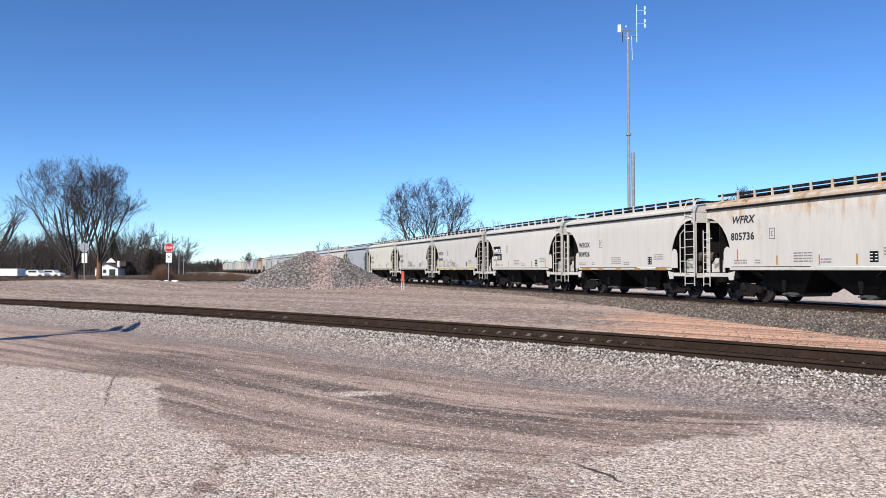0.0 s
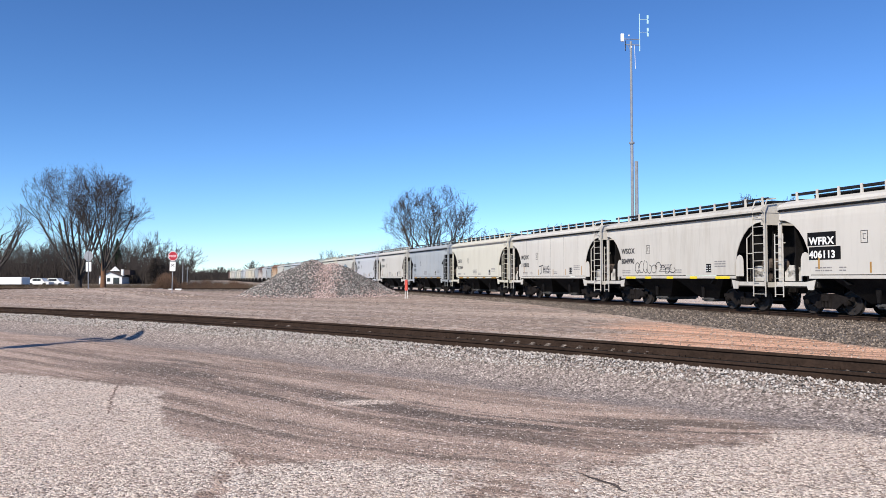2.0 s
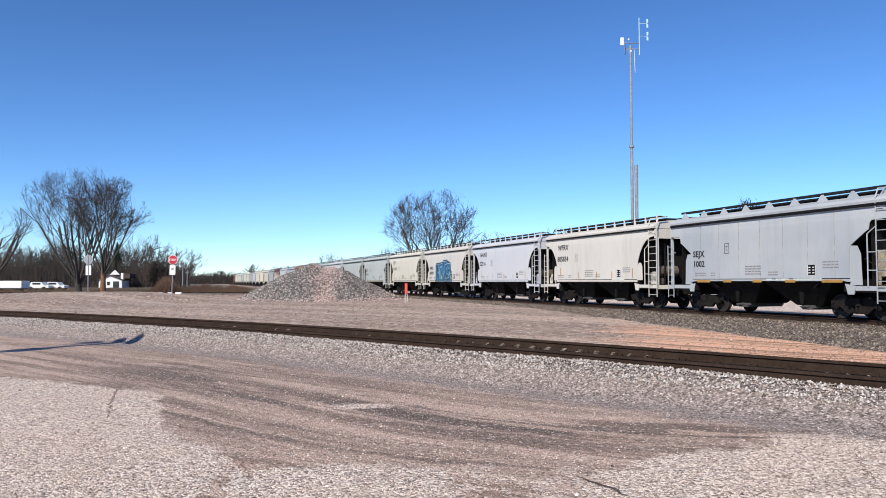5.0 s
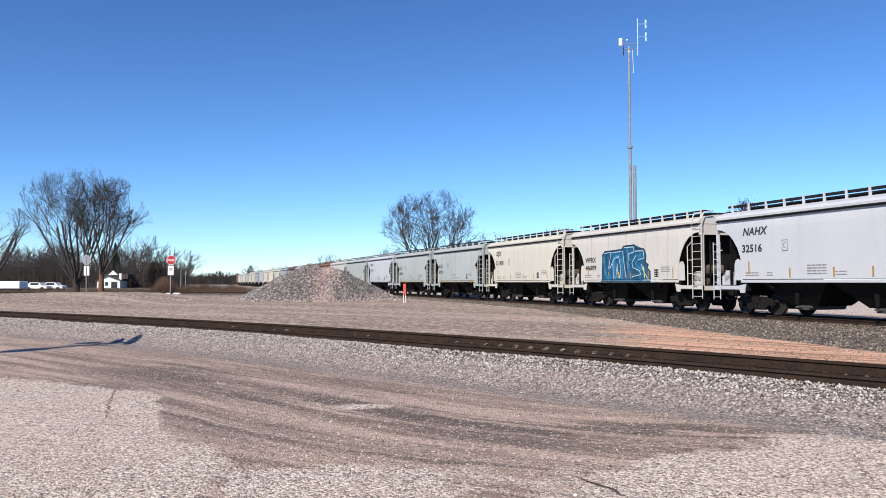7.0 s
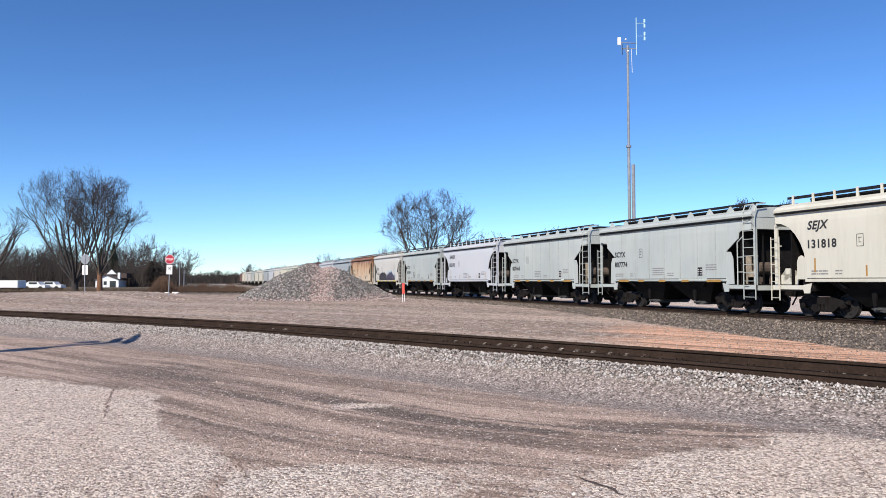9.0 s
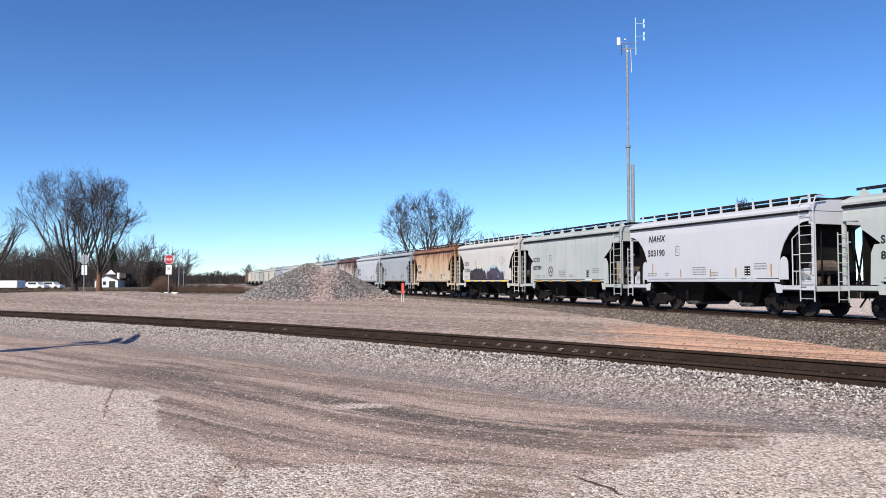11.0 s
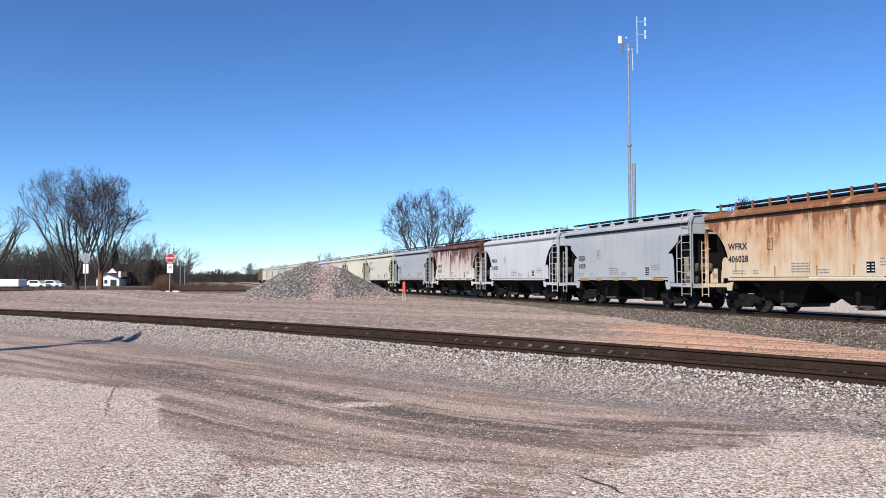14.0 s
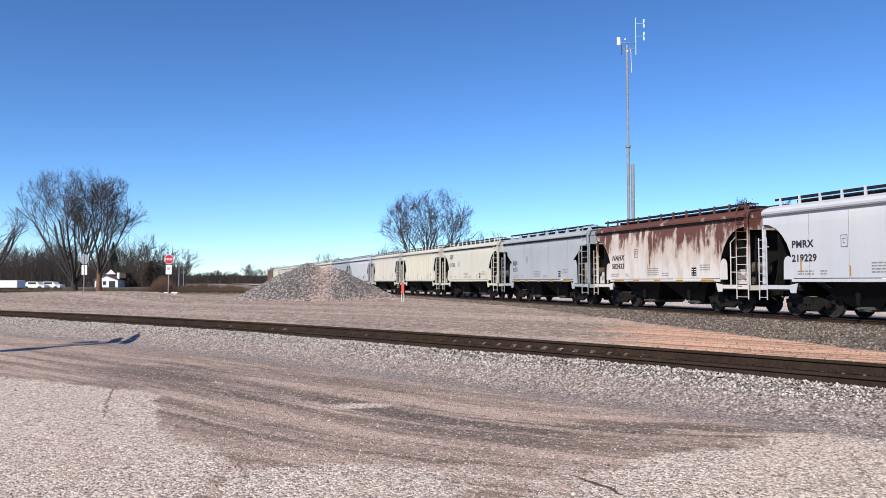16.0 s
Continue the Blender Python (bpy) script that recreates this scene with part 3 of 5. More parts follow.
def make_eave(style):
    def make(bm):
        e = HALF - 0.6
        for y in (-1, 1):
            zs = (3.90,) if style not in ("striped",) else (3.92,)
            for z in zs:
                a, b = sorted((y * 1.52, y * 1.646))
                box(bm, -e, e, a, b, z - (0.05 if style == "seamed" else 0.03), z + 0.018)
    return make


def make_end_wall(sx):
    def make(bm):
        e = sx * (HALF - 0.6)
        a, b = sorted((e, e - sx * 0.03))
        out = [(-1.58, 3.45), (1.58, 3.45), (1.58, 3.96), (1.15, 4.24), (0, 4.33), (-1.15, 4.24), (-1.58, 3.96)]
        va = [bm.verts.new((a, y, z)) for y, z in out]
        vb = [bm.verts.new((b, y, z)) for y, z in out]
        bm.faces.new(va)
        bm.faces.new(vb[::-1])
        for i in range(7):
            bm.faces.new((va[i], va[(i + 1) % 7], vb[(i + 1) % 7], vb[i]))
    return make


def make_slope(style, sx):
    def make(bm):
        edge = [(x - 0.02, z) for x, z in end_edge(style, HALF) if z < 3.7 and z > 2.0]
        line = [(HALF - 0.63, 3.72)] + edge + [(HALF - 3.75, 1.12)]
        line = line + [(x - 0.05, z + 0.01) for x, z in line[::-1]]
        plate(bm, [(sx * x, z) for x, z in line], -1.565, 1.565)
    return make


def make_gusset(style, sx, y):
    def make(bm):
        e = HALF
        if style == "seamed":
            pts = [(2.36, 1.25), (2.35, 2.6), (2.0, 2.58), (1.85, 2.3), (1.8, 1.25)]
        else:
            pts = [(2.34, 1.45), (2.30, 2.1), (2.2, 2.26), (2.05, 2.32), (1.9, 2.26), (1.82, 2.1), (1.8, 1.45)]
        pts = [(sx * (e - (0.6 + (a - 0.6) * 0.88)), b) for a, b in pts]
        plate(bm, pts, y, y + (0.02 if y < 0 else -0.02))
    return make


def make_sill(style, y):
    def make(bm):
        a, b = sorted((y * 1.56, y * 1.635))
        deep = 1.35 if style != "seamed" else 1.37
        box(bm, -HALF + 2.1, HALF - 2.1, a, b, deep, 1.47)
        box(bm, -HALF + 2.3, HALF - 2.3, min(a, y * 1.45), max(b, y * 1.45), deep, deep + 0.03)
    return make


def make_bay(cx):
    def make(bm):
        top = [(cx - 1.72, -1.53, 1.4), (cx + 1.72, -1.53, 1.4), (cx + 1.72, 1.53, 1.4), (cx - 1.72, 1.53, 1.4)]
        mid = [(cx - 0.62, -0.85, 0.45), (cx + 0.62, -0.85, 0.45), (cx + 0.62, 0.85, 0.45), (cx - 0.62, 0.85, 0.45)]
        vt, vm = [bm.verts.new(p) for p in top], [bm.verts.new(p) for p in mid]
        for i in range(4):
            bm.faces.new((vt[i], vt[(i + 1) % 4], vm[(i + 1) % 4], vm[i]))
        bm.faces.new(vm[::-1])
        bm.faces.new(vt)
        plate(bm, [(cx - 0.12, 1.14), (cx + 0.12, 1.14), (cx + 0.05, 0.5), (cx - 0.05, 0.5)], -1.25, -1.18)
    return make


def make_gate(cx):
    def make(bm):
        box(bm, cx - 0.34, cx + 0.34, -0.9, 0.9, 0.36, 0.46)
        box(bm, cx - 0.22, cx + 0.22, -1.0, 1.0, 0.29, 0.36)
        rod(bm, (cx, -1.25, 0.40), (cx, 1.25, 0.40), 0.05, 8)
        rod(bm, (cx - 0.2, -1.12, 0.40), (cx + 0.2, -1.12, 0.40), 0.03, 6)
    return make


def make_ladder(sx, y, tall, style):
    def make(bm):
        yy = y * 1.62
        xs = (sx * (HALF - 1.05), sx * (HALF - 0.38)) if tall else (sx * (HALF - 0.82), sx * (HALF - 0.4))
        top = 4.12 if tall else 3.05
        for x in xs:
            box(bm, x - 0.015, x + 0.015, yy - 0.015, yy + 0.015, 0.62, top)
        n = 11 if tall else 8
        for i in range(n):
            z = 0.72 + i * (top - 0.8) / (n - 1)
            rod(bm, (xs[0], yy, z), (xs[1], yy, z), 0.014, 5)
        if tall:      # bowed handhold over the roof's edge
            for x in xs:
                rod(bm, (x, yy, top), (x, yy + (-y) * 0.14, top + 0.3), 0.024, 5)
                rod(bm, (x, yy + (-y) * 0.14, top + 0.3), (x, yy + (-y) * 0.6, top + 0.36), 0.024, 5)
        for z in (1.2, top - 0.35):
            box(bm, min(xs[0], sx * (HALF - 0.8)) - .02, max(xs[0], sx * (HALF - 0.8)) + .02, min(yy, y * 1.5), max(yy, y * 1.5), z - 0.02, z + 0.02)
    return make


def make_grab(sx, y):
    """The bent side handrail beside the ladder."""
    def make(bm):
        yy = y * 1.6
        x0, x1 = sx * (HALF - 1.42), sx * (HALF - 1.05)
        rod(bm, (x0, yy, 1.2), (x0, yy, 2.95), 0.024, 5)
        rod(bm, (x0, yy, 2.95), (x1, yy, 3.2), 0.024, 5)
        for z in (1.75, 2.35):
            rod(bm, (x0, yy, z), (x1, yy, z), 0.02, 5)
    return make


def make_platform(sx):
    def make(bm):
        e = HALF

        def bx(a, b, y0, y1, z0, z1):
            lo, hi = sorted((sx * (e - a), sx * (e - b)))
            box(bm, lo, hi, y0, y1, z0, z1)
        bx(2.45, 0.42, -0.32, 0.32, 0.78, 1.12)             # centre sill
        for y in (-1, 1):
            bx(2.45, 0.42, *sorted((y * 1.56, y * 1.48)), 1.0, 1.22)
            bx(2.4, 1.95, *sorted((y * 1.58, y * 0.3)), 1.02, 1.45)   # bolster web
        bx(1.5, 0.56, -1.45, 1.45, 1.2, 1.25)
    return make


def make_end_panel(sx):
    """The low dusty screen behind the ladder."""
    def make(bm):
        x0, x1 = sx * (HALF - 1.27), sx * (HALF - 0.6)
        box(bm, *sorted((x0, x0 + sx * 0.3)), -1.3, -1.26, 1.24, 2.42)
        box(bm, *sorted((x0 + sx * 0.3, x1)), -1.3, -1.26, 1.24, 1.8)
        box(bm, *sorted((x0 + sx * 0.55, x1)), -1.3, -1.26, 1.8, 2.42)
    return make


def make_end_sill(sx):
    def make(bm):
        box(bm, *sorted((sx * (HALF - 0.55), sx * (HALF - 0.42))), -1.54, 1.54, 1.0, 1.2)
        for y in (-1, 1):
            box(bm, *sorted((sx * (HALF - 2.4), sx * (HALF - 0.42))), *sorted((y * 1.57, y * 1.53)), 1.06, 1.22)
            plate(bm, [(sx * (HALF - 2.36), 1.3), (sx * (HALF - 1.9), 1.22), (sx * (HALF - 2.0), 0.92), (sx * (HALF - 2.25), 0.92)], y * 1.6, y * 1.56)
    return make


def make_posts(sx):
    """Braces that carry the end of the body."""
    def make(bm):
        for y in (-0.75, 0.75):
            rod(bm, (sx * (HALF - 0.86), y, 3.46), (sx * (HALF - 0.62), y * 1.3, 1.24), 0.035, 4)
            rod(bm, (sx * (HALF - 0.62), y * 1.3, 1.26), (sx * (HALF - 2.3), y, 2.2), 0.03, 4)
    return make


def make_corner_post(sx, y):
    """The pale upright that ties the end of the body to the platform."""
    def make(bm):
        box(bm, *sorted((sx * (HALF - 0.60), sx * (HALF - 0.46))), *sorted((y * 1.42, y * 1.5)), 1.2, 3.5)
    return make


def make_low_screen(sx):
    """Low plates over the end platform, behind the ladder."""
    def make(bm):
        steps = [(1.5, 1.24), (1.5, 1.74), (1.18, 1.74), (1.18, 1.36), (1.1, 1.36), (1.1, 1.86), (0.86, 1.86), (0.86, 1.4), (0.8, 1.4), (0.8, 1.62), (0.64, 1.62), (0.64, 1.24)]
        plate(bm, [(sx * (HALF - a), z) for a, z in steps], -1.36, -1.33)
    return make


def make_reservoir(sx):
    def make(bm):
        x = sx * (HALF - 0.95)
        rod(bm, (x, -1.05, 1.9), (x, -0.05, 1.9), 0.25, 12)
        rod(bm, (x, -1.05, 1.9), (x, -1.13, 1.9), 0.25, 12, 0.12)
        for y in (-0.9, -0.3):
            box(bm, x - .04, x + .04, y - .03, y + .03, 1.24, 1.7)
        box(bm, x - 0.2, x + 0.2, -1.3, -0.9, 1.26, 1.55)
    return make


def make_coupler(sx):
    def make(bm):
        def bx(a, b, y0, y1, z0, z1):
            lo, hi = sorted((sx * (HALF - a), sx * (HALF - b)))
            box(bm, lo, hi, y0, y1, z0, z1)
        bx(0.5, 0.16, -0.08, 0.08, 0.80, 0.96)
        bx(0.2, 0.02, -0.16, 0.05, 0.74, 1.02)
        rod(bm, (sx * (HALF - 0.03), 0.1, 0.74), (sx * (HALF - 0.03), 0.1, 1.02), 0.07, 8)
        rod(bm, (sx * (HALF - 0.45), -0.4, 0.75), (sx * (HALF - 0.05), -0.22, 0.42), 0.035, 6)   # air hose
    return make


def make_walkway(y):
    def make(bm):
        e = HALF - 0.75
        a, b = sorted((y * 0.62, y * 1.06))
        for i in range(4):
            w = (b - a) / 4
            box(bm, -e, e, a + i * w + 0.01, a + i * w + 0.06, 4.5, 4.545)
        for k in range(int(2 * e / 0.3)):
            box(bm, -e + k * 0.3, -e + k * 0.3 + 0.03, a, b, 4.505, 4.53)
        y0 = y * 1.06
        box(bm, -e, e, y0 - 0.02, y0 + 0.02, 4.47, 4.56)
    return make


def make_bracket(style, y):
    def make(bm):
        if style in ("seamed",):
            plate(bm, [(-0.3, 4.22), (0.3, 4.22), (0.05, 4.5), (-0.05, 4.5)], y * 1.09, y * 1.065)
        else:
            box(bm, -0.04, 0.04, *sorted((y * 1.05, y * 1.12)), 4.22, 4.6)
    return make


def make_hatch(bm):
    e = HALF - 1.2
    box(bm, -e, e, -0.36, 0.36, 4.33, 4.44)
    n = 6
    for i in range(n):
        x0 = -e + i * 2 * e / n
        box(bm, x0 + 0.04, x0 + 2 * e / n - 0.04, -0.42, 0.42, 4.44, 4.5)


def make_side_frame(y):
    def make(bm):
        out = [(-1.12, 0.52), (-1.12, 0.68), (-0.72, 0.70), (-0.45, 0.78), (0.45, 0.78), (0.72, 0.70), (1.12, 0.68), (1.12, 0.52), (0.98, 0.58), (0.78, 0.5), (0.42, 0.22), (-0.42, 0.22), (-0.78, 0.5), (-0.98, 0.58)]
        plate(bm, out, y * 0.93, y * 1.07)
        for x in (-0.16, 0, 0.16):
            rod(bm, (x, y * 1.085, 0.27), (x, y * 1.085, 0.6), 0.06, 8)
        for x in (-0.89, 0.89):
            rod(bm, (x, y * 0.9, 0.457), (x, y * 1.12, 0.457), 0.11, 10)
            rod(bm, (x, y * 1.12, 0.457), (x, y * 1.14, 0.457), 0.07, 8)
    return make


def make_bolster(bm):
    box(bm, -0.2, 0.2, -1.15, 1.15, 0.5, 0.76)
    rod(bm, (0, 0, 0.7), (0, 0, 1.05), 0.2, 10)


def make_wheelset(bm):
    for y in (-1, 1):
        prof = [(0.10, -0.08), (0.16, -0.09), (0.18, -0.03), (0.36, -0.02), (0.385, -0.065), (0.445, -0.065), (0.457, 0.04), (0.485, 0.06), (0.47, 0.075), (0.39, 0.075), (0.36, 0.03), (0.18, 0.03), (0.16, 0.08), (0.10, 0.08)]
        n, last, first = 20, None, None
        rings = []
        for i in range(n):
            a = 2 * math.pi * i / n
            rings.append([bm.verts.new((r * math.cos(a), y * (0.76 - w), r * math.sin(a))) for r, w in prof])
        for i in range(n):
            p, q = rings[i], rings[(i + 1) % n]
            for j in range(len(prof) - 1):
                bm.faces.new((p[j], p[j + 1], q[j + 1], q[j]))
        for k in range(3):
            a = 2 * math.pi * k / 3
            rod(bm, (0.26 * math.cos(a), y * 0.8, 0.26 * math.sin(a)), (0.26 * math.cos(a), y * 0.815, 0.26 * math.sin(a)), 0.045, 6)
    rod(bm, (0, -1.1, 0), (0, 1.1, 0), 0.085, 8)


def strokes(bm, lines, width, y):
    """Brush strokes on the side sheet: each line is a list of (x, z)."""
    for line in lines:
        pts = [Vector((x, 0, z)) for x, z in line]
        for a, b in zip(pts, pts[1:]):
            d = (b - a).normalized()
            s = Vector((-d.z, 0, d.x)) * width / 2
            a2, b2 = a - d * width * 0.3, b + d * width * 0.3
            bm.faces.new([bm.verts.new((p.x, y, p.z)) for p in (a2 + s, a2 - s, b2 - s, b2 + s)])


def letters(text, size, x, z, material, parent, y=-SIDE - 0.006, shear=0.0, bold=0.014):
    """Readable writing in the built-in font, standing on the side sheet."""
    cu = bpy.data.curves.new("lettering", "FONT")
    cu.body, cu.size, cu.shear, cu.offset, cu.space_character = text, size, shear, bold, 1.06
    cu.resolution_u = 3
    ob = bpy.data.objects.new("lettering", cu)
    me = bpy.data.meshes.new_from_object(ob)
    me.name = "lettering"
    bpy.data.objects.remove(ob)
    o = part_of("lettering", me, material, parent, "painted car lettering")
    o.matrix_basis = pose(x, y, z, 90)
    return o


def make_stencil(seed):
    def make(bm):
        R = random.Random(seed)
        y = -SIDE - 0.005
        for x0, z0, w, n in ((-4.2, 1.62, .75, 2), (-2.9, 1.62, .3, 2), (-1.0, 1.66, .9, 4), (0.35, 1.62, .5, 2), (3.05, 1.85, .7, 3)):
            x0 += R.uniform(-.15, .15)
            for i in range(n):
                x = x0
                while x < x0 + w:
                    step = R.uniform(0.08, 0.26)
                    box(bm, x, min(x + step - .03, x0 + w), y, y + 0.003, z0 + i * .1, z0 + i * .1 + .045)
                    x += step
    return make


def make_symbol(bm):
    y = -SIDE - 0.005
    x, z = -1.95, 2.75
    for a, b, c, d in ((-.14, .14, .19, .21), (-.14, .14, -.21, -.19), (-.14, -.12, -.21, .21), (.12, .14, -.21, .21), (-.07, .07, .08, .1), (-.05, .05, -.08, -.06), (-.05, -.03, -.08, .1)):
        box(bm, x + a, x + b, y, y + 0.003, z + c, z + d)


def make_placard(bm):
    box(bm, 2.42, 2.80, -SIDE - 0.005, -SIDE - 0.001, 1.62, 1.98)


def make_placard_marks(bm):
    y = -SIDE - 0.008
    for x in (2.43, 2.61):
        for i in range(3):
            box(bm, x + .03, x + .13, y, y + .003, 1.68 + i * .1, 1.71 + i * .1)
    for a in (2.42, 2.785):
        box(bm, a, a + .015, y, y + .003, 1.62, 1.98)


def make_strip(x, w, z, h, y):
    def make(bm):
        box(bm, x, x + w, y, y + 0.003, z, z + h)
    return make


def paint_graffiti(car, kind):
    def add(name, lines, width, material, y, label=""):
        bm = bmesh.new()
        strokes(bm, lines, width, y)
        part(name, bm, material, car, label)["kind"] = "stuff"
    y = -SIDE - 0.005
    def fill(outline, material, y, label=""):
        bm = bmesh.new()
        f = bm.faces.new([bm.verts.new((x, y, z)) for x, z in outline])
        bmesh.ops.triangulate(bm, faces=[f])
        part("graffiti", bm, material, car, label)["kind"] = "stuff"

    if kind == "blue":
        rim = [(-2.45, 1.5), (-2.27, 2.2), (-2.36, 2.86), (-2.1, 3.06), (-1.3, 3.08), (-.43, 3.12), (-.26, 3.28), (.75, 3.31), (.87, 3.1),
               (1.6, 3.06), (1.77, 2.73), (1.7, 2.37), (1.95, 2.25), (1.85, 2.1), (2.12, 1.89), (2.15, 1.5)]
        fill(rim, BLUE_SPRAY, y, "deep blue graffiti letters")
        add("graffiti", [[(-2.2, 2.75), (-2.0, 1.65), (-1.5, 1.65)], [(-1.15, 1.6), (-1.15, 2.7), (-.45, 2.8), (-.4, 1.6)], [(.1, 3.1), (.3, 2.4), (.1, 1.7)], [(1.3, 2.75), (.85, 2.6), (.95, 2.2), (1.45, 1.95), (1.2, 1.6)]], 0.22, BLUE_MID, y - .003)
        add("graffiti", [rim[1:15], [(-2.0, 2.6), (-1.85, 1.8)], [(-.15, 2.9), (.05, 1.7)], [(.6, 1.6), (1.2, 1.75)]], 0.07, BLUE_DARK, y - .005)
        add("graffiti", [[(-2.15, 2.97), (-1.45, 3.0), (-1.72, 2.12), (-1.3, 2.35), (-1.22, 1.55)], [(-1.3, 2.97), (-.5, 3.02)], [(-1.6, 2.1), (-1.2, 2.62), (-.72, 2.76), (-.52, 2.1), (-.6, 1.6)],
                         [(-1.0, 1.6), (-.86, 2.36), (-.78, 1.6)], [(-.2, 3.2), (.68, 3.21), (.72, 2.95), (.2, 2.86), (.14, 2.1)], [(-.32, 3.02), (-.2, 2.3), (-.04, 1.6)],
                         [(.82, 2.98), (1.52, 2.98), (1.6, 2.6), (1.05, 2.52)], [(.92, 2.78), (.52, 2.4), (.6, 2.14), (1.2, 1.95), (1.3, 1.76), (.5, 1.64)], [(1.35, 2.3), (1.55, 1.9), (1.92, 1.55)]],
            0.05, BLUE_PALE, y - .008, "pale outlines inside blue graffiti")
        add("graffiti", [[(1.55, 2.15), (1.63, 1.6)], [(-.72, 1.9), (-.66, 1.6)]], 0.07, YELLOW, y - .010)
        fill([(-2.47, 1.37), (-2.45, 1.46), (2.15, 1.46), (2.2, 1.37)], BLUE_SPRAY, -1.641)
    elif kind == "dark":
        R = random.Random(8)
        for x0, x1, mat, line, lab in ((-3.1, 0.25, BLACK_SPRAY, BLACK_SPRAY, "black graffiti letters"), (0.35, 3.5, PURPLE_SPRAY, BLUE_PALE, "violet graffiti letters")):
            n, tops = 6, []
            for i in range(n * 2 + 1):
                u = i / (2 * n)
                tops.append((x0 + (x1 - x0) * u + R.uniform(-.11, .11), 2.02 + 0.38 * math.sin(math.pi * min(1, u * 1.1)) + (0.16 if i % 2 else -0.10) * R.uniform(-.2, 1.4)))
            fill([(x0, 1.5)] + tops + [(x1 + .1, 1.5)], mat, y - .002, lab)
            add("graffiti", [tops], 0.05, line, y - .005)
            add("graffiti", [[(x0 + .2 + i * .42 + R.uniform(-.1, .1), 1.6), (x0 + .3 + i * .42, 1.95 + R.uniform(-.15, .2)), (x0 + .5 + i * .42, 2.05 + R.uniform(-.2, .15)), (x0 + .48 + i * .42, 1.62)] for i in range(7)], 0.04,
                RUST_SPRAY, y - .006)
            add("graffiti", [[(x0 + .3 + i * .42, 1.62), (x0 + .38 + i * .42, 1.85 + R.uniform(-.1, .2))] for i in range(7)], 0.1, BLACK_SPRAY, y - .004)
        add("graffiti", [[(.5, 2.2), (.75, 2.45)], [(1.3, 2.5), (1.8, 2.52)], [(3.3, 2.4), (3.75, 2.5)], [(3.6, 2.1), (3.8, 1.7)]], 0.16, BLUE_PALE, y - .001, "pale blue spray behind the letters")
        add("graffiti", [[(3.2, 2.9), (3.4, 3.2), (3.35, 2.8)], [(3.6, 3.3), (3.5, 2.9), (3.75, 3.0)], [(3.0, 2.5), (3.3, 2.7), (3.8, 2.9)]]
            + [[(3.0 + .24 * math.cos(a * .6), 2.95 + .24 * math.sin(a * .6)) for a in range(12)]], 0.03, DIM_INK, y)
    elif kind == "outline":
        ls, R = [], random.Random(5)
        for i in range(9):
            a = -2.9 + i * .36
            top = R.uniform(1.95, 2.3) if i < 6 else R.uniform(1.85, 2.05)
            ring = [(a + .24 * math.cos(q * .7 + i) * R.uniform(.6, 1.2), (1.6 + top) / 2 + (top - 1.6) / 2 * math.sin(q * .7 + i) * R.uniform(.7, 1.1)) for q in range(R.choice((6, 8, 9)))]
            ls.append(ring)
        add("graffiti", ls, 0.035, INK, y, "thin black graffiti outline")
    elif kind == "tag":
        x = -1.4
        ls = [[(x - .2, 2.12), (x + .35, 2.2)], [(x + .08, 2.15), (x + .1, 1.68)], [(x + .4, 2.1), (x + .42, 1.7)], [(x + .42, 1.92), (x + .62, 1.95)], [(x + .62, 2.15), (x + .62, 1.72)],
              [(x + .78, 2.12), (x + .78, 1.74)], [(x + 1.2, 2.15), (x + .98, 2.08), (x + 1.0, 1.96), (x + 1.18, 1.9), (x + 1.15, 1.75), (x + .92, 1.76)], [(x - .1, 1.62), (x + .1, 1.7)]]
        add("graffiti", ls, 0.06, INK, y, "short black spray tag")
    elif kind == "round":
        ls = []
        for rr, cx, cz in ((.32, -1.9, 2.0), (.14, -2.02, 2.08), (.14, -1.78, 2.08), (.15, -1.9, 1.86)):
            ls.append([(cx + rr * math.cos(a * .6), cz + rr * math.sin(a * .6)) for a in range(12)])
        add("graffiti", ls, 0.04, INK, y, "round black spray tag")


BLUE_SPRAY = plain("blue_spray", (0.010, 0.085, 0.17), 0.5, 0, 0.45, 2)
BLUE_PALE = plain("pale_blue_spray", (0.38, 0.52, 0.62), 0.5, 0, 0.3, 2)
BLUE_MID = plain("mid_blue_spray", (0.02, 0.17, 0.32), 0.5, 0, 0.5, 2)
BLUE_DARK = plain("navy_spray", (0.008, 0.03, 0.07), 0.5, 0, 0.4, 2)
RUST_SPRAY = plain("dull_red_spray", (0.11, 0.06, 0.065), 0.5, 0, 0.4, 2)
BLACK_SPRAY = plain("black_spray", (0.03, 0.03, 0.032), 0.5, 0, 0.5, 2)
PURPLE_SPRAY = plain("violet_spray", (0.06, 0.05, 0.09), 0.5, 0, 0.6, 2)

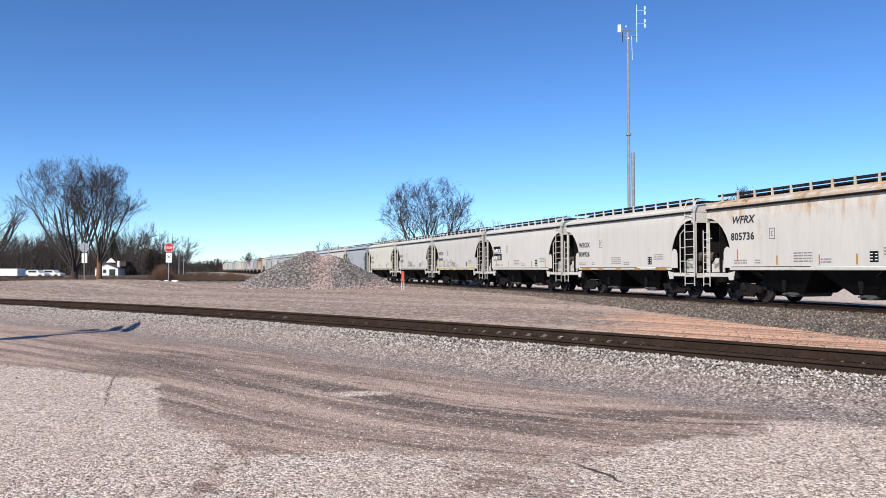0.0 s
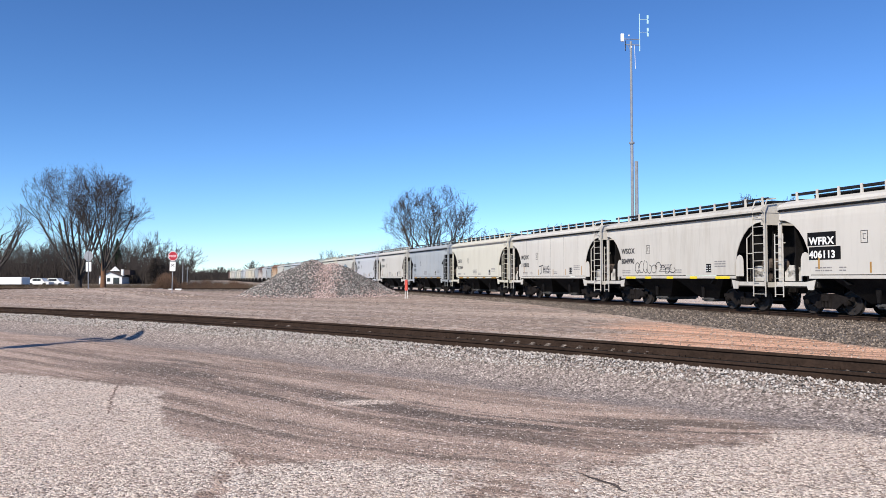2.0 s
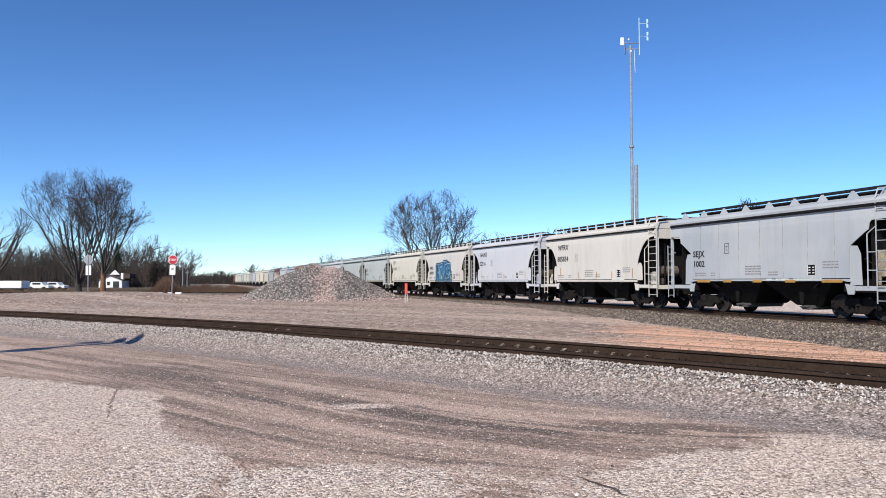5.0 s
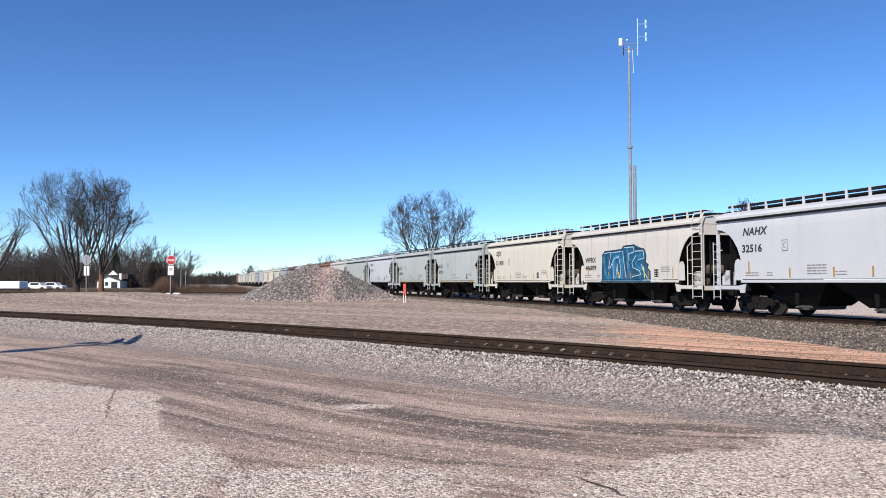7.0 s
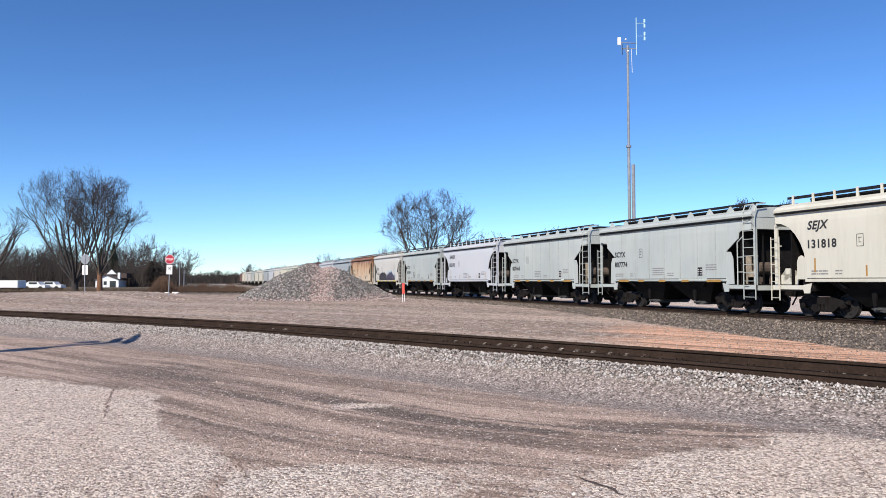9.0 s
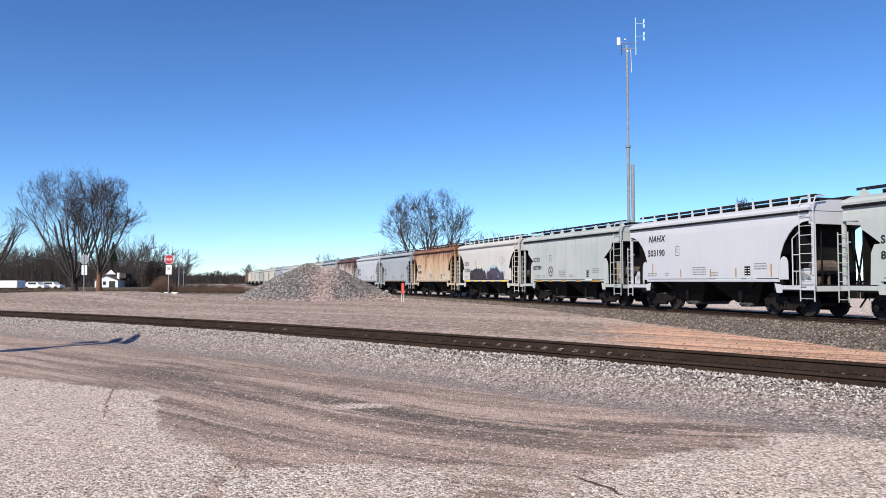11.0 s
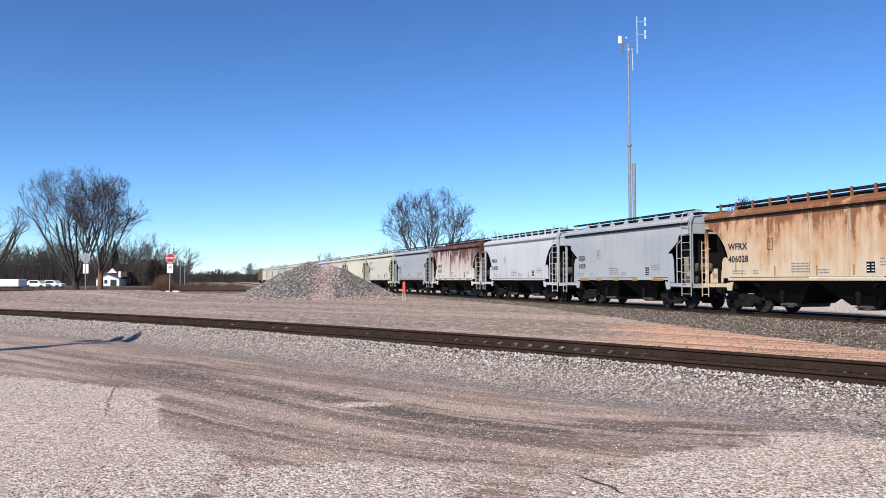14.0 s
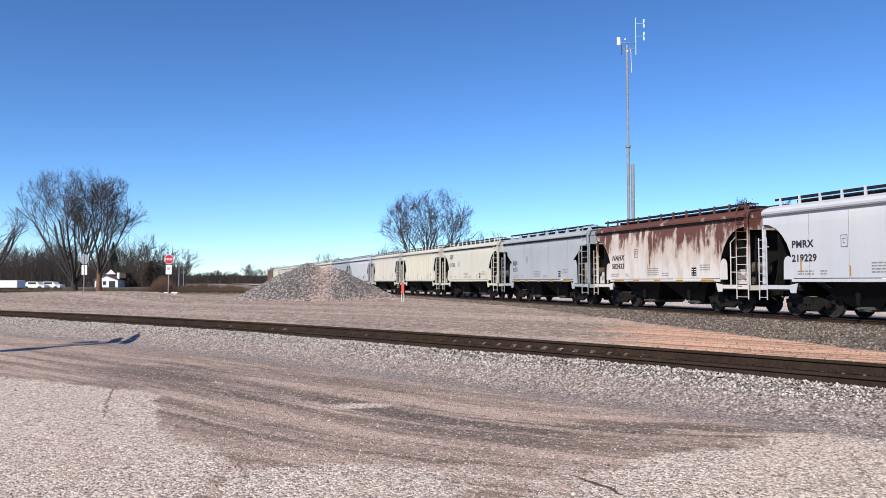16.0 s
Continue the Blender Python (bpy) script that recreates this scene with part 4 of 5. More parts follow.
PAINTS = {
    "bone": car_paint("bone_paint", (0.56, 0.535, 0.49)),
    "grimy": car_paint("grimy_bone_paint", (0.52, 0.495, 0.45), grime=0.6),
    "stained": car_paint("rust_stained_paint", (0.56, 0.535, 0.49), rust=0.42),
    "cream": car_paint("cream_paint", (0.59, 0.565, 0.475)),
    "cold": car_paint("cold_white_paint", (0.50, 0.515, 0.55), grime=0.2),
    "grey": car_paint("blue_grey_paint", (0.34, 0.37, 0.40), grime=0.3),
    "green": car_paint("green_grey_paint", (0.40, 0.435, 0.42), grime=0.4),
    "oxide": car_paint("oxide_red_paint", (0.13, 0.05, 0.04), grime=0.6),
    "rusty": car_paint("orange_rusted_paint", (0.60, 0.47, 0.33), rust=0.94, rust_colour=(0.23, 0.095, 0.04), tan=(0.50, 0.27, 0.125), grime=0.6),
    "peeled": car_paint("brown_rusted_paint", (0.62, 0.58, 0.55), rust=1.03, rust_colour=(0.12, 0.045, 0.03), tan=(0.48, 0.37, 0.30), grime=0.4),
}
PAINT_WORDS = {"oxide": "dark oxide-red", "bone": "off-white", "grimy": "grimy off-white", "stained": "rust-stained off-white", "cream": "cream", "cold": "cold white", "grey": "blue-grey", "green": "pale green-grey", "rusty": "orange-rusted tan", "peeled": "brown-rusted peeling white"}
STYLE_WORDS = {"smooth": "smooth-sided", "smooth_seams": "welded-sided", "seamed": "seamed", "striped": "eave-striped", "posted": "ribbed"}

# style, paint, mark, number, lettering height, extras
CARS = [
    ("smooth", "stained", "WFRX", "805736", "high", "bars"), ("smooth", "bone", "WSOX", "804926", "low", "ochre"),
    ("smooth", "bone", "WFRX", "406113", "panel", "bars"), ("smooth", "grimy", "WSOX", "804990", "low", "yellow outline"),
    ("smooth_seams", "bone", "MQRX", "110802", "low", "bars tag"), ("striped", "cream", "CEFX", "312564", "low", "ochre"),
    ("seamed", "grey", "SEJX", "1002", "edge", "ochre"), ("smooth", "bone", "WFRX", "805834", "high", "bars"),
    ("smooth", "cold", "NAHX", "32516", "high", "bars"), ("smooth_seams", "bone", "WFRX", "406099", "edge", "bars blue"),
    ("smooth", "cream", "SEJX", "131818", "high", "bars"), ("seamed", "green", "SCYX", "807774", "low", "ochre"),
    ("seamed", "green", "SCYX", "807464", "low", "ochre"), ("smooth", "cold", "NAHX", "503190", "high", "bars"),
    ("seamed", "green", "SCYX", "807989", "low", "ochre round"), ("striped", "bone", "CEFX", "312552", "low", "yellow dark"),
    ("smooth_seams", "rusty", "WFRX", "406028", "low", "bars"), ("seamed", "grey", "SEJX", "1059", "edge", "ochre"),
    ("striped", "cold", "PMRX", "219229", "low", "bars"), ("smooth", "peeled", "NAHX", "502433", "edge", "ochre"),
    ("seamed", "grey", "SEJX", "1133", "edge", "ochre"), ("smooth", "cream", "SEJX", "131760", "high", "bars"),
    ("posted", "cream", "", "", "", ""), ("posted", "bone", "", "", "", ""), ("smooth", "cold", "", "", "", "bars"),
    ("seamed", "grey", "", "", "", ""), ("smooth", "cream", "", "", "", ""), ("smooth", "cream", "", "", "", ""),
    ("seamed", "green", "", "", "", ""), ("smooth", "bone", "", "", "", ""), ("smooth", "bone", "", "", "", ""),
    ("posted", "cream", "", "", "", ""), ("posted", "oxide", "", "", "", ""),
]


def build_car(k, style, paint, mark, number, low, extras):
    coat = PAINTS[paint]
    car = new("hopper_car")
    extra_words = " with blue graffiti" if "blue" in extras else " with dark graffiti" if "dark" in extras else " with black lettering" if mark else ""
    tagged(car, f"{PAINT_WORDS[paint]} {STYLE_WORDS[style]} hopper car{extra_words}, rolling on rails", "railcar", "cars of the train")

    def add(name, key, make, material, parent=car, label=""):
        return part_of(name, shared((name, *key), make), material, parent, label)
    for y in (-SIDE, SIDE):
        add("side_sheet", (style, y), make_side(style, y), coat)
    add("roof", (style,), make_roof(style), coat)
    # eave shadow drawn as a black strip; a grey stripe on striped cars
    add("eave_strip", (style,), make_eave(style), BLACK if style != "striped" else DIM_INK, label="dark line drawn under the eave for its shadow and stripes")
    add("hatch_cover", (), make_hatch, GRATE, label="dark roof hatch covers")
    for y in (-1, 1):
        add("side_sill", (style, y), make_sill(style, y), coat)
        add("walkway", (y,), make_walkway(y), GRATE, label="dark steel roof walkway")
        n = 9 if style == "seamed" else 12
        for i in range(n):
            o = add("walkway_bracket", (style == "seamed", y), make_bracket(style, y), coat)
            o.location.x = -HALF + 1.05 + i * (2 * HALF - 2.1) / (n - 1)
        for x in ([i * 1.22 for i in range(-3, 4)] if style == "seamed" else [i * 1.75 for i in range(-2, 3)] if style == "smooth_seams" or mark == "PMRX" else []):
            o = add("weld_seam", (y,), lambda bm, y=y: box(bm, -0.009, 0.009, *sorted((y * 1.6, y * 1.605)), 1.5, 3.84), SEAM, label="dirty weld seam")
            o.location.x = x
        if style == "posted":
            for i in range(13):
                x = -HALF + 2.5 + i * (2 * HALF - 5.0) / 12
                o = add("side_post", (y,), lambda bm, y=y: box(bm, -0.06, 0.06, *sorted((y * 1.6, y * 1.68)), 1.47, 3.9), coat)
                o.location.x = x
    for sx in (-1, 1):
        add("end_wall", (sx,), make_end_wall(sx), coat)
        # slope sheets take black so the shade under the body end is in their colour
        add("slope_sheet", (style, sx), make_slope(style, sx), BLACK, label="sloping end sheet coloured black for its shade")
        # added dark plate: blocks the view through and fills the end with shade
        add("end_bulkhead", (sx,), lambda bm, sx=sx: box(bm, *sorted((sx * (HALF - 1.34), sx * (HALF - 1.3))), -1.5, 1.5, 1.2, 3.46), UNDER, label="dark plate added for shade in the car end")
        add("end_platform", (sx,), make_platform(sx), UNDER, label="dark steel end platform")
        add("end_sill", (sx,), make_end_sill(sx), coat)
        add("end_brace", (sx,), make_posts(sx), UNDER)
        if style not in ("seamed", "striped"):
            add("low_screen", (sx,), make_low_screen(sx), coat)
        add("coupler", (sx,), make_coupler(sx), TRUCK, label="rusty dark steel coupler")
        for y in (-1, 1):
            add("gusset", (style == "seamed", sx, y), make_gusset(style, sx, y * 1.585), coat)
            add("corner_post", (sx, y), make_corner_post(sx, y), coat)
            tall = (sx > 0) == (y < 0)
            add("ladder", (sx, y, tall), make_ladder(sx, y, tall, style), coat)
            if tall:
                add("handrail", (sx, y), make_grab(sx, y), coat)
    if style in ("seamed", "striped"):
        add("end_screen", (), make_end_panel(1), DUSTY, label="dusty tan end screen")
    add("air_reservoir", (), make_reservoir(1), SOOTY, label="dusty brown air reservoir")
    for cx in (-1.75, 1.75):
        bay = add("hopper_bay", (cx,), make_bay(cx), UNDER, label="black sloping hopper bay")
        add("outlet_gate", (cx,), make_gate(cx), GATE, bay, "grey steel outlet gate")
    for sx in (-1, 1):
        truck = add("truck", (), make_bolster, TRUCK, label="rusty dark wheel truck")
        truck.location.x = sx * (HALF - 2.35)
        for y in (-1, 1):
            add("side_frame", (y,), make_side_frame(y), TRUCK, truck)
        for ax in (-0.89, 0.89):
            w = add("wheelset", (), make_wheelset, WHEEL, truck, "worn steel wheels on an axle")
            w.location = (ax, 0, 0.457)
            WHEELS.append((k, w))
    # writing and markings
    if k < 26:
        add("stencil", (k % 4,), make_stencil(k % 4), DIM_INK, label="small grey stencilled lines")["kind"] = "stuff"
        add("placard", (), make_placard, BLACK, label="black data panel")
        add("placard_marks", (), make_placard_marks, PALE_INK)["kind"] = "stuff"
        if style not in ("posted",):
            add("test_symbol", (), make_symbol, INK)
    if mark:
        x = -HALF + (2.15 if low == "high" else 2.25 if low == "edge" else 2.1)
        z1, z2 = (3.32, 2.62) if low == "high" else (2.66, 2.13)
        ink = INK
        if low == "panel":
            ink, z1, z2 = PALE_INK, 2.62, 2.12
            add("mark_panel", (), lambda bm: (box(bm, x - .08, x + 1.2, -SIDE - .005, -SIDE - .001, 2.52, 3.0), box(bm, x - .02, x + 1.4, -SIDE - .005, -SIDE - .001, 2.02, 2.48)), BLACK, label="black lettering panel")
        if low == "edge":
            z1, z2 = 2.5, 2.05
        size = 0.44 if low == "high" else 0.38
        sh = 0.25 if mark == "NAHX" or low == "high" else 0.0
        letters(mark, size, x + (0.05 if low == "high" else 0), z1, ink, car, y=-SIDE - (.009 if low == "panel" else .006), shear=sh)
        letters(number, size * 0.98, x, z2, ink, car, y=-SIDE - (.009 if low == "panel" else .006))
    if "bars" in extras:
        for i, x in enumerate((-HALF + 2.5, -1.75, 0.3, 1.9, HALF - 2.55)):
            add("reflector", ("upright", i), make_strip(x, 0.07, 1.55 if i else 1.7, 0.36 if 0 < i < 4 else .5, -SIDE - 0.006), OCHRE, label="faded orange reflector strip")
    if "ochre" in extras or "yellow" in extras:
        for i in range(5):
            add("reflector", ("level", i), make_strip(-3.9 + i * 1.75, 0.9 if i in (0, 4) else 0.5, 1.34, 0.11, -1.641), YELLOW if "yellow" in extras else OCHRE, label="reflector strip on the sill")
    for kind in ("blue", "dark", "outline", "tag", "round"):
        if kind in extras.split():
            paint_graffiti(car, kind)
    return car


SEAM = plain("dirty_seam", (0.31, 0.30, 0.285), 0.7, 0, 0.5, 0.8)
DUSTY = plain("dusty_tan", (0.30, 0.25, 0.19), 0.8, 0, 0.5, 2)
SOOTY = plain("sooty_brown", (0.10, 0.075, 0.06), 0.8, 0, 0.5, 3)
GATE = plain("gate_steel", (0.07, 0.07, 0.072), 0.7, 0.1, 0.4, 3)
WHEELS = []
TRAIN = [(build_car(k, *row), (ENDS[k] + ENDS[k + 1]) / 2) for k, row in enumerate(CARS)]


def car_pose(s, t):
    return Matrix.Translation(on_main(s - SPEED * t, 0, MAIN_RAIL)) @ Matrix.Rotation(radians(HEADING), 4, "Z")

# ---- gravel pile ----
def pile_height(x, y):
    """Height of the heap over a point, from two overlapping dumped cones."""
    h = -9.0
    for cx, cy, top, run in ((-11.9, 65.0, 3.25, 1.86), (-10.3, 65.3, 3.02, 1.98), (-13.6, 65.2, 2.3, 1.95)):
        d = math.hypot(x - cx, (y - cy) * 0.95)
        d = math.sqrt(d * d + 0.5) - 0.35
        h = max(h, top - d / run)
    return h + 0.16 * noise.noise((x * .8, y * .8, 5)) + 0.07 * noise.noise((x * 2.4, y * 2.4, 5))


def build_pile():
    pile = tagged(new("gravel_pile"), "mound of grey and pink crushed stone on the gravel", "gravel pile")
    pile.location = (-11.5, 65, 0)
    n, verts, faces, idx = 90, [], [], {}
    for j in range(n + 1):
        for i in range(n + 1):
            x, y = -11.5 + (i / n - 0.5) * 16, 65 + (j / n - 0.5) * 16
            verts.append((x + 11.5, y - 65, max(pile_height(x, y), -0.15)))
    for j in range(n):
        for i in range(n):
            q = (j * (n + 1) + i, j * (n + 1) + i + 1, (j + 1) * (n + 1) + i + 1, (j + 1) * (n + 1) + i)
            if max(verts[k][2] for k in q) > -0.14:
                faces.append(q)
    me = bpy.data.meshes.new("mound")
    me.from_pydata(verts, [], faces)
    me.polygons.foreach_set("use_smooth", [True] * len(faces))
    part_of("mound", me, PILE_BASE, pile)
    R = random.Random(12)
    grey, pink = [], []
    while len(grey) + len(pink) < 42000:
        x, y = R.uniform(-19.5, -3.5), R.uniform(57, 70)
        h = pile_height(x, y)
        if h < -0.05:
            continue
        size = R.uniform(0.03, 0.085)
        band = math.exp(-((x + 10.15 + 0.22 * (h - 1.5) + 0.35 * noise.noise((x, h * 1.3, 9))) / 0.95) ** 2)
        chance = 0.08 + 0.8 * band + 0.5 * smooth(0.35, 0.0, h) + 0.3 * smooth(-9.0, -6.5, x) * smooth(0.9, 0.2, h)
        (pink if R.random() < chance else grey).append((x + 11.5, y - 65, h + size * .3, size))
    scatter("grey_stone", grey, PILE_GREY, "grey crushed stone", "", pile, 21)
    scatter("pink_stone", pink, PILE_PINK, "pinkish crushed stone", "", pile, 22)


PILE_BASE = plain("pile_base", (0.10, 0.092, 0.088), 0.95, 0, 0.5, 6)
build_pile()


# ---- trees ----
def grow(R, p, d, length, r, level, last, out, lift=0.09, wig=0.12):
    n = 4 if level < 3 else 3
    for i in range(n):
        d = (d + Vector((R.gauss(0, wig), R.gauss(0, wig), R.gauss(0, wig * .6) + lift))).normalized()
        q = p + d * (length / n)
        r2 = max(r * 0.86, 0.010)
        out.append((p, q, r, r2))
        p, r = q, r2
        if level < last and (i > 0 or level > 1):
            for _ in range(1 if R.random() < 0.72 else 2):
                side = d.orthogonal().normalized()
                side.rotate(Matrix.Rotation(R.uniform(0, 6.283), 3, d))
                c = (d * math.cos(a := radians(R.uniform(20, 40))) + side * math.sin(a)).normalized()
                grow(R, p, c, length * R.uniform(0.44, 0.66), max(r * R.uniform(0.5, 0.68), 0.010), level + 1, last, out, lift, wig)


def branch_mesh(name, segs, sides=4):
    n = len(segs)
    a, b = np.array([s[0][:] for s in segs]), np.array([s[1][:] for s in segs])
    ra, rb = np.array([s[2] for s in segs]), np.array([s[3] for s in segs])
    d = b - a
    d /= np.linalg.norm(d, axis=1)[:, None] + 1e-9
    ref = np.where(np.abs(d[:, 2:3]) > 0.9, np.array([[1.0, 0, 0]]), np.array([[0, 0, 1.0]]))
    u = np.cross(d, ref)
    u /= np.linalg.norm(u, axis=1)[:, None] + 1e-9
    w = np.cross(d, u)
    ang = 2 * np.pi * np.arange(sides) / sides
    ring = u[:, None] * np.cos(ang)[None, :, None] + w[:, None] * np.sin(ang)[None, :, None]
    v = np.concatenate([a[:, None] + ring * ra[:, None, None], b[:, None] + ring * rb[:, None, None]], 1).reshape(-1, 3)
    i = np.arange(sides)
    j = (i + 1) % sides
    quad = np.stack([i, j, j + sides, i + sides], 1)
    f = (quad[None] + 2 * sides * np.arange(n)[:, None, None]).reshape(-1, 4)
    me = bpy.data.meshes.new(name)
    me.vertices.add(len(v))
    me.vertices.foreach_set("co", v.ravel())
    me.loops.add(f.size)
    me.loops.foreach_set("vertex_index", f.ravel())
    me.polygons.add(len(f))
    me.polygons.foreach_set("loop_start", np.arange(0, f.size, 4))
    me.update(calc_edges=True)
    return me


def build_tree(x, y, height, stems, spread, seed, label, last=4, trunk=0.22, fork=0.15, bark=None, thin=0.014, lift=0.085, wig=0.085):
    """A bare broadleaf tree: stems that part low down, limbs and fine twigs."""
    R = random.Random(seed)
    z = ground_z(x, y) if y < 160 else 0.0
    tree = tagged(new("bare_tree"), label, "tree")
    tree.location = (x, y, z - 0.05)
    big, fine = [], []
    top = Vector((0, 0, height * fork))
    big.append((Vector((0, 0, -0.1)), top * .5, trunk * 1.5, trunk * 1.2))
    big.append((top * .5, top, trunk * 1.2, trunk))
    segs = []
    for k in range(stems):
        a = 6.283 * (k + R.uniform(-.3, .3)) / stems
        lean = radians(R.uniform(0.35, 1.0) * spread)
        d = Vector((math.cos(a) * math.sin(lean), math.sin(a) * math.sin(lean), math.cos(lean)))
        start = top * R.uniform(0.55, 1.0)
        grow(R, start, d, height * R.uniform(0.58, 0.72), trunk * R.uniform(0.42, 0.6), 0, last, segs, lift, wig)
    peak = sorted(s[1].z for s in segs)[int(len(segs) * 0.97)]
    k = height / peak
    wide = height * spread / 46 * 0.45
    zc = height * 0.50
    for p, q, r1, r2 in segs:
        e = q * k
        if (e.x * e.x + e.y * e.y) / wide ** 2 + (max(0, e.z - zc) / (height - zc)) ** 2 > 1.0 + R.gauss(0, 0.06):
            continue
        if r1 < 0.02 and R.random() < 0.25:
            continue
        (big if r1 > trunk * 0.22 else fine).append((p * k, q * k, max(r1, thin), max(r2, thin)))
    part_of("trunk", branch_mesh("trunk", big[:2], 8), bark or BARK, tree)
    part_of("limb", branch_mesh("limb", big[2:], 5), BARK, tree)["kind"] = "stuff"
    part_of("crown", branch_mesh("crown", fine, 3), TWIG, tree, "fine leafless twigs")
    return tree


def px(x, y):
    """Metres across for a bearing given in steps of the picture, y metres ahead."""
    return (x - 784) / FOCAL * y


build_tree(px(132, 96), 96, 17.2, 10, 47, 3, "tall bare many-stemmed tree beyond the crossing track", 5, 0.36, 0.11, None, 0.012, 0.05, 0.06)
# this trunk's sunlit look comes from its lighter brown material
build_tree(px(176, 93), 93, 15.4, 8, 40, 14, "bare tree with a trunk coloured lighter brown as if sunlit", 5, 0.27, 0.24, LIT_BARK, 0.012, 0.05, 0.06)
build_tree(px(-28, 90), 90, 12.4, 6, 44, 5, "bare tree with spreading limbs at the road", 4, 0.34, 0.14)
build_tree(px(743, 118), 118, 16.6, 6, 46, 6, "bare tree behind the train", 5, 0.36, 0.16, None, 0.014, 0.05, 0.065)
build_tree(px(772, 120), 120, 16.8, 6, 48, 9, "bare tree behind the train", 5, 0.38, 0.14, None, 0.014, 0.05, 0.065)
build_tree(px(577, 165), 165, 8.4, 7, 50, 10, "small dense bare tree behind the train", 3, 0.2, 0.1, None, 0.022)
build_tree(px(686, 150), 150, 9.4, 6, 48, 11, "small dense bare tree behind the train", 3, 0.2, 0.1, None, 0.022)
build_tree(px(662, 155), 155, 8.0, 6, 48, 12, "small dense bare tree behind the train", 3, 0.2, 0.1, None, 0.022)
build_tree(px(862, 120), 120, 10.6, 6, 40, 13, "small bare tree behind the train", 3, 0.2, 0.1, None, 0.022)
build_tree(px(985, 105), 105, 9.9, 5, 40, 15, "small bare tree behind the train", 3, 0.15, 0.1, None, 0.022)
build_tree(px(1316, 82), 82, 10.7, 9, 26, 16, "dense bare treetop behind the train", 4, 0.2, 0.3, None, 0.02)
build_tree(px(1392, 84), 84, 11.3, 6, 14, 17, "bare treetop behind the train", 4, 0.2, 0.3, None, 0.02)
build_tree(px(1362, 84), 84, 10.3, 6, 18, 18, "bare treetop behind the train", 3, 0.2, 0.3, None, 0.02)


def build_woods():
    R = random.Random(31)
    segs = []
    for i in range(200):
        x_at = R.uniform(-70, 330) if i < 165 else R.uniform(330, 640)
        y = R.uniform(190, 270) if x_at < 330 else R.uniform(460, 540)     # the far end stands beyond the train
        h = R.uniform(6.5, 13.0) * (1.2 if x_at < 260 else 0.95) if x_at < 330 else R.uniform(5, 10)
        if 208 < x_at < 265:
            h = R.uniform(11, 16.5)
        base = Vector((px(x_at, y), y, -0.1))
        mine = []
        for _ in range(2):
            lean = radians(R.uniform(4, 34))
            a = R.uniform(0, 6.28)
            grow(R, base, Vector((math.cos(a) * math.sin(lean), math.sin(a) * math.sin(lean), math.cos(lean))), h * .5, 0.10, 0, 3 if i % 3 == 0 else 2, mine, 0.06, 0.15)
        k = h / max(s[1].z for s in mine)
        segs += [(base + (p - base) * k, base + (q - base) * k, max(r1, .045), max(r2, .036)) for p, q, r1, r2 in mine]
    tagged(part_of("far_woods", branch_mesh("far_woods", segs, 3), WOODS), "distant leafless brown woods along the horizon", "woods", kind="stuff")
    low = []
    for _ in range(26000):
        x_at = R.uniform(-90, 640)
        y = R.uniform(188, 290) if x_at < 325 else R.uniform(450, 560)
        p = Vector((px(x_at, y), y, -0.1))
        h = R.uniform(1.5, 7.5) * (1.0 if x_at < 260 else 0.8)
        q = p + Vector((R.gauss(0, .7), R.gauss(0, .7), h))
        far = 1.0 if x_at < 325 else 2.6
        low.append((p, q, 0.09 * far, 0.03 * far))
    tagged(part_of("far_brush", branch_mesh("far_brush", low, 3), WOODS), "dense grey-brown brush below the far woods", "brush", kind="stuff")
    thicket = []
    for _ in range(5200):
        y = R.uniform(88, 97)
        x_at = 288 + R.gauss(0, 15)
        p = Vector((px(x_at, y), y, 0))
        h = max(0.3, (2.3 - 0.085 * abs(x_at - 288)) * R.uniform(0.5, 1.05))
        thicket.append((p, p + Vector((R.gauss(0, .35), R.gauss(0, .35), h)), 0.014, 0.006))
    for _ in range(3600):      # lower growth along the verge
        x_at, y = R.uniform(300, 430), R.uniform(90, 150)
        p = Vector((px(x_at, y), y, 0))
        thicket.append((p, p + Vector((R.gauss(0, .3), R.gauss(0, .3), R.uniform(0.2, 0.95) * (1 + 0.9 * noise.noise((x_at * .06, 0, 0))))), 0.02, 0.008))
    tagged(part_of("thicket", branch_mesh("thicket", thicket, 3), BRUSH), "reddish-brown leafless thicket beside the crossing track", "bush", kind="stuff")
    grass = []
    for _ in range(9000):
        y = R.uniform(86, 135)
        x_at = R.uniform(-40, 520)
        p = Vector((px(x_at, y), y, 0))
        grass.append((p, p + Vector((R.gauss(0, .2), R.gauss(0, .2), R.uniform(0.15, 0.75))), 0.014, 0.004))
    tagged(part_of("dry_grass", branch_mesh("dry_grass", grass, 3), DRY), "dry brown grass in the far field", "grass", kind="stuff")


def build_copse():
    """Round bare crowns on the horizon, past the end of the train."""
    for x_at, y, h, seed in ((369, 455, 8.2, 51), (384, 470, 9.0, 52), (398, 460, 7.4, 53), (440, 475, 13.4, 54), (453, 480, 11.4, 55), (480, 470, 11.6, 56), (500, 480, 12.4, 57), (350, 480, 7.0, 58), (416, 490, 8.0, 59)):
        build_tree(px(x_at, y), y, h, 7, 50, seed, "bare round-crowned tree on the horizon", 3, 0.3, 0.1, None, 0.07)


build_copse()
DRY = plain("dry_grass", (0.13, 0.09, 0.055), 0.95, 0, 0.4, 0.6)
build_woods()


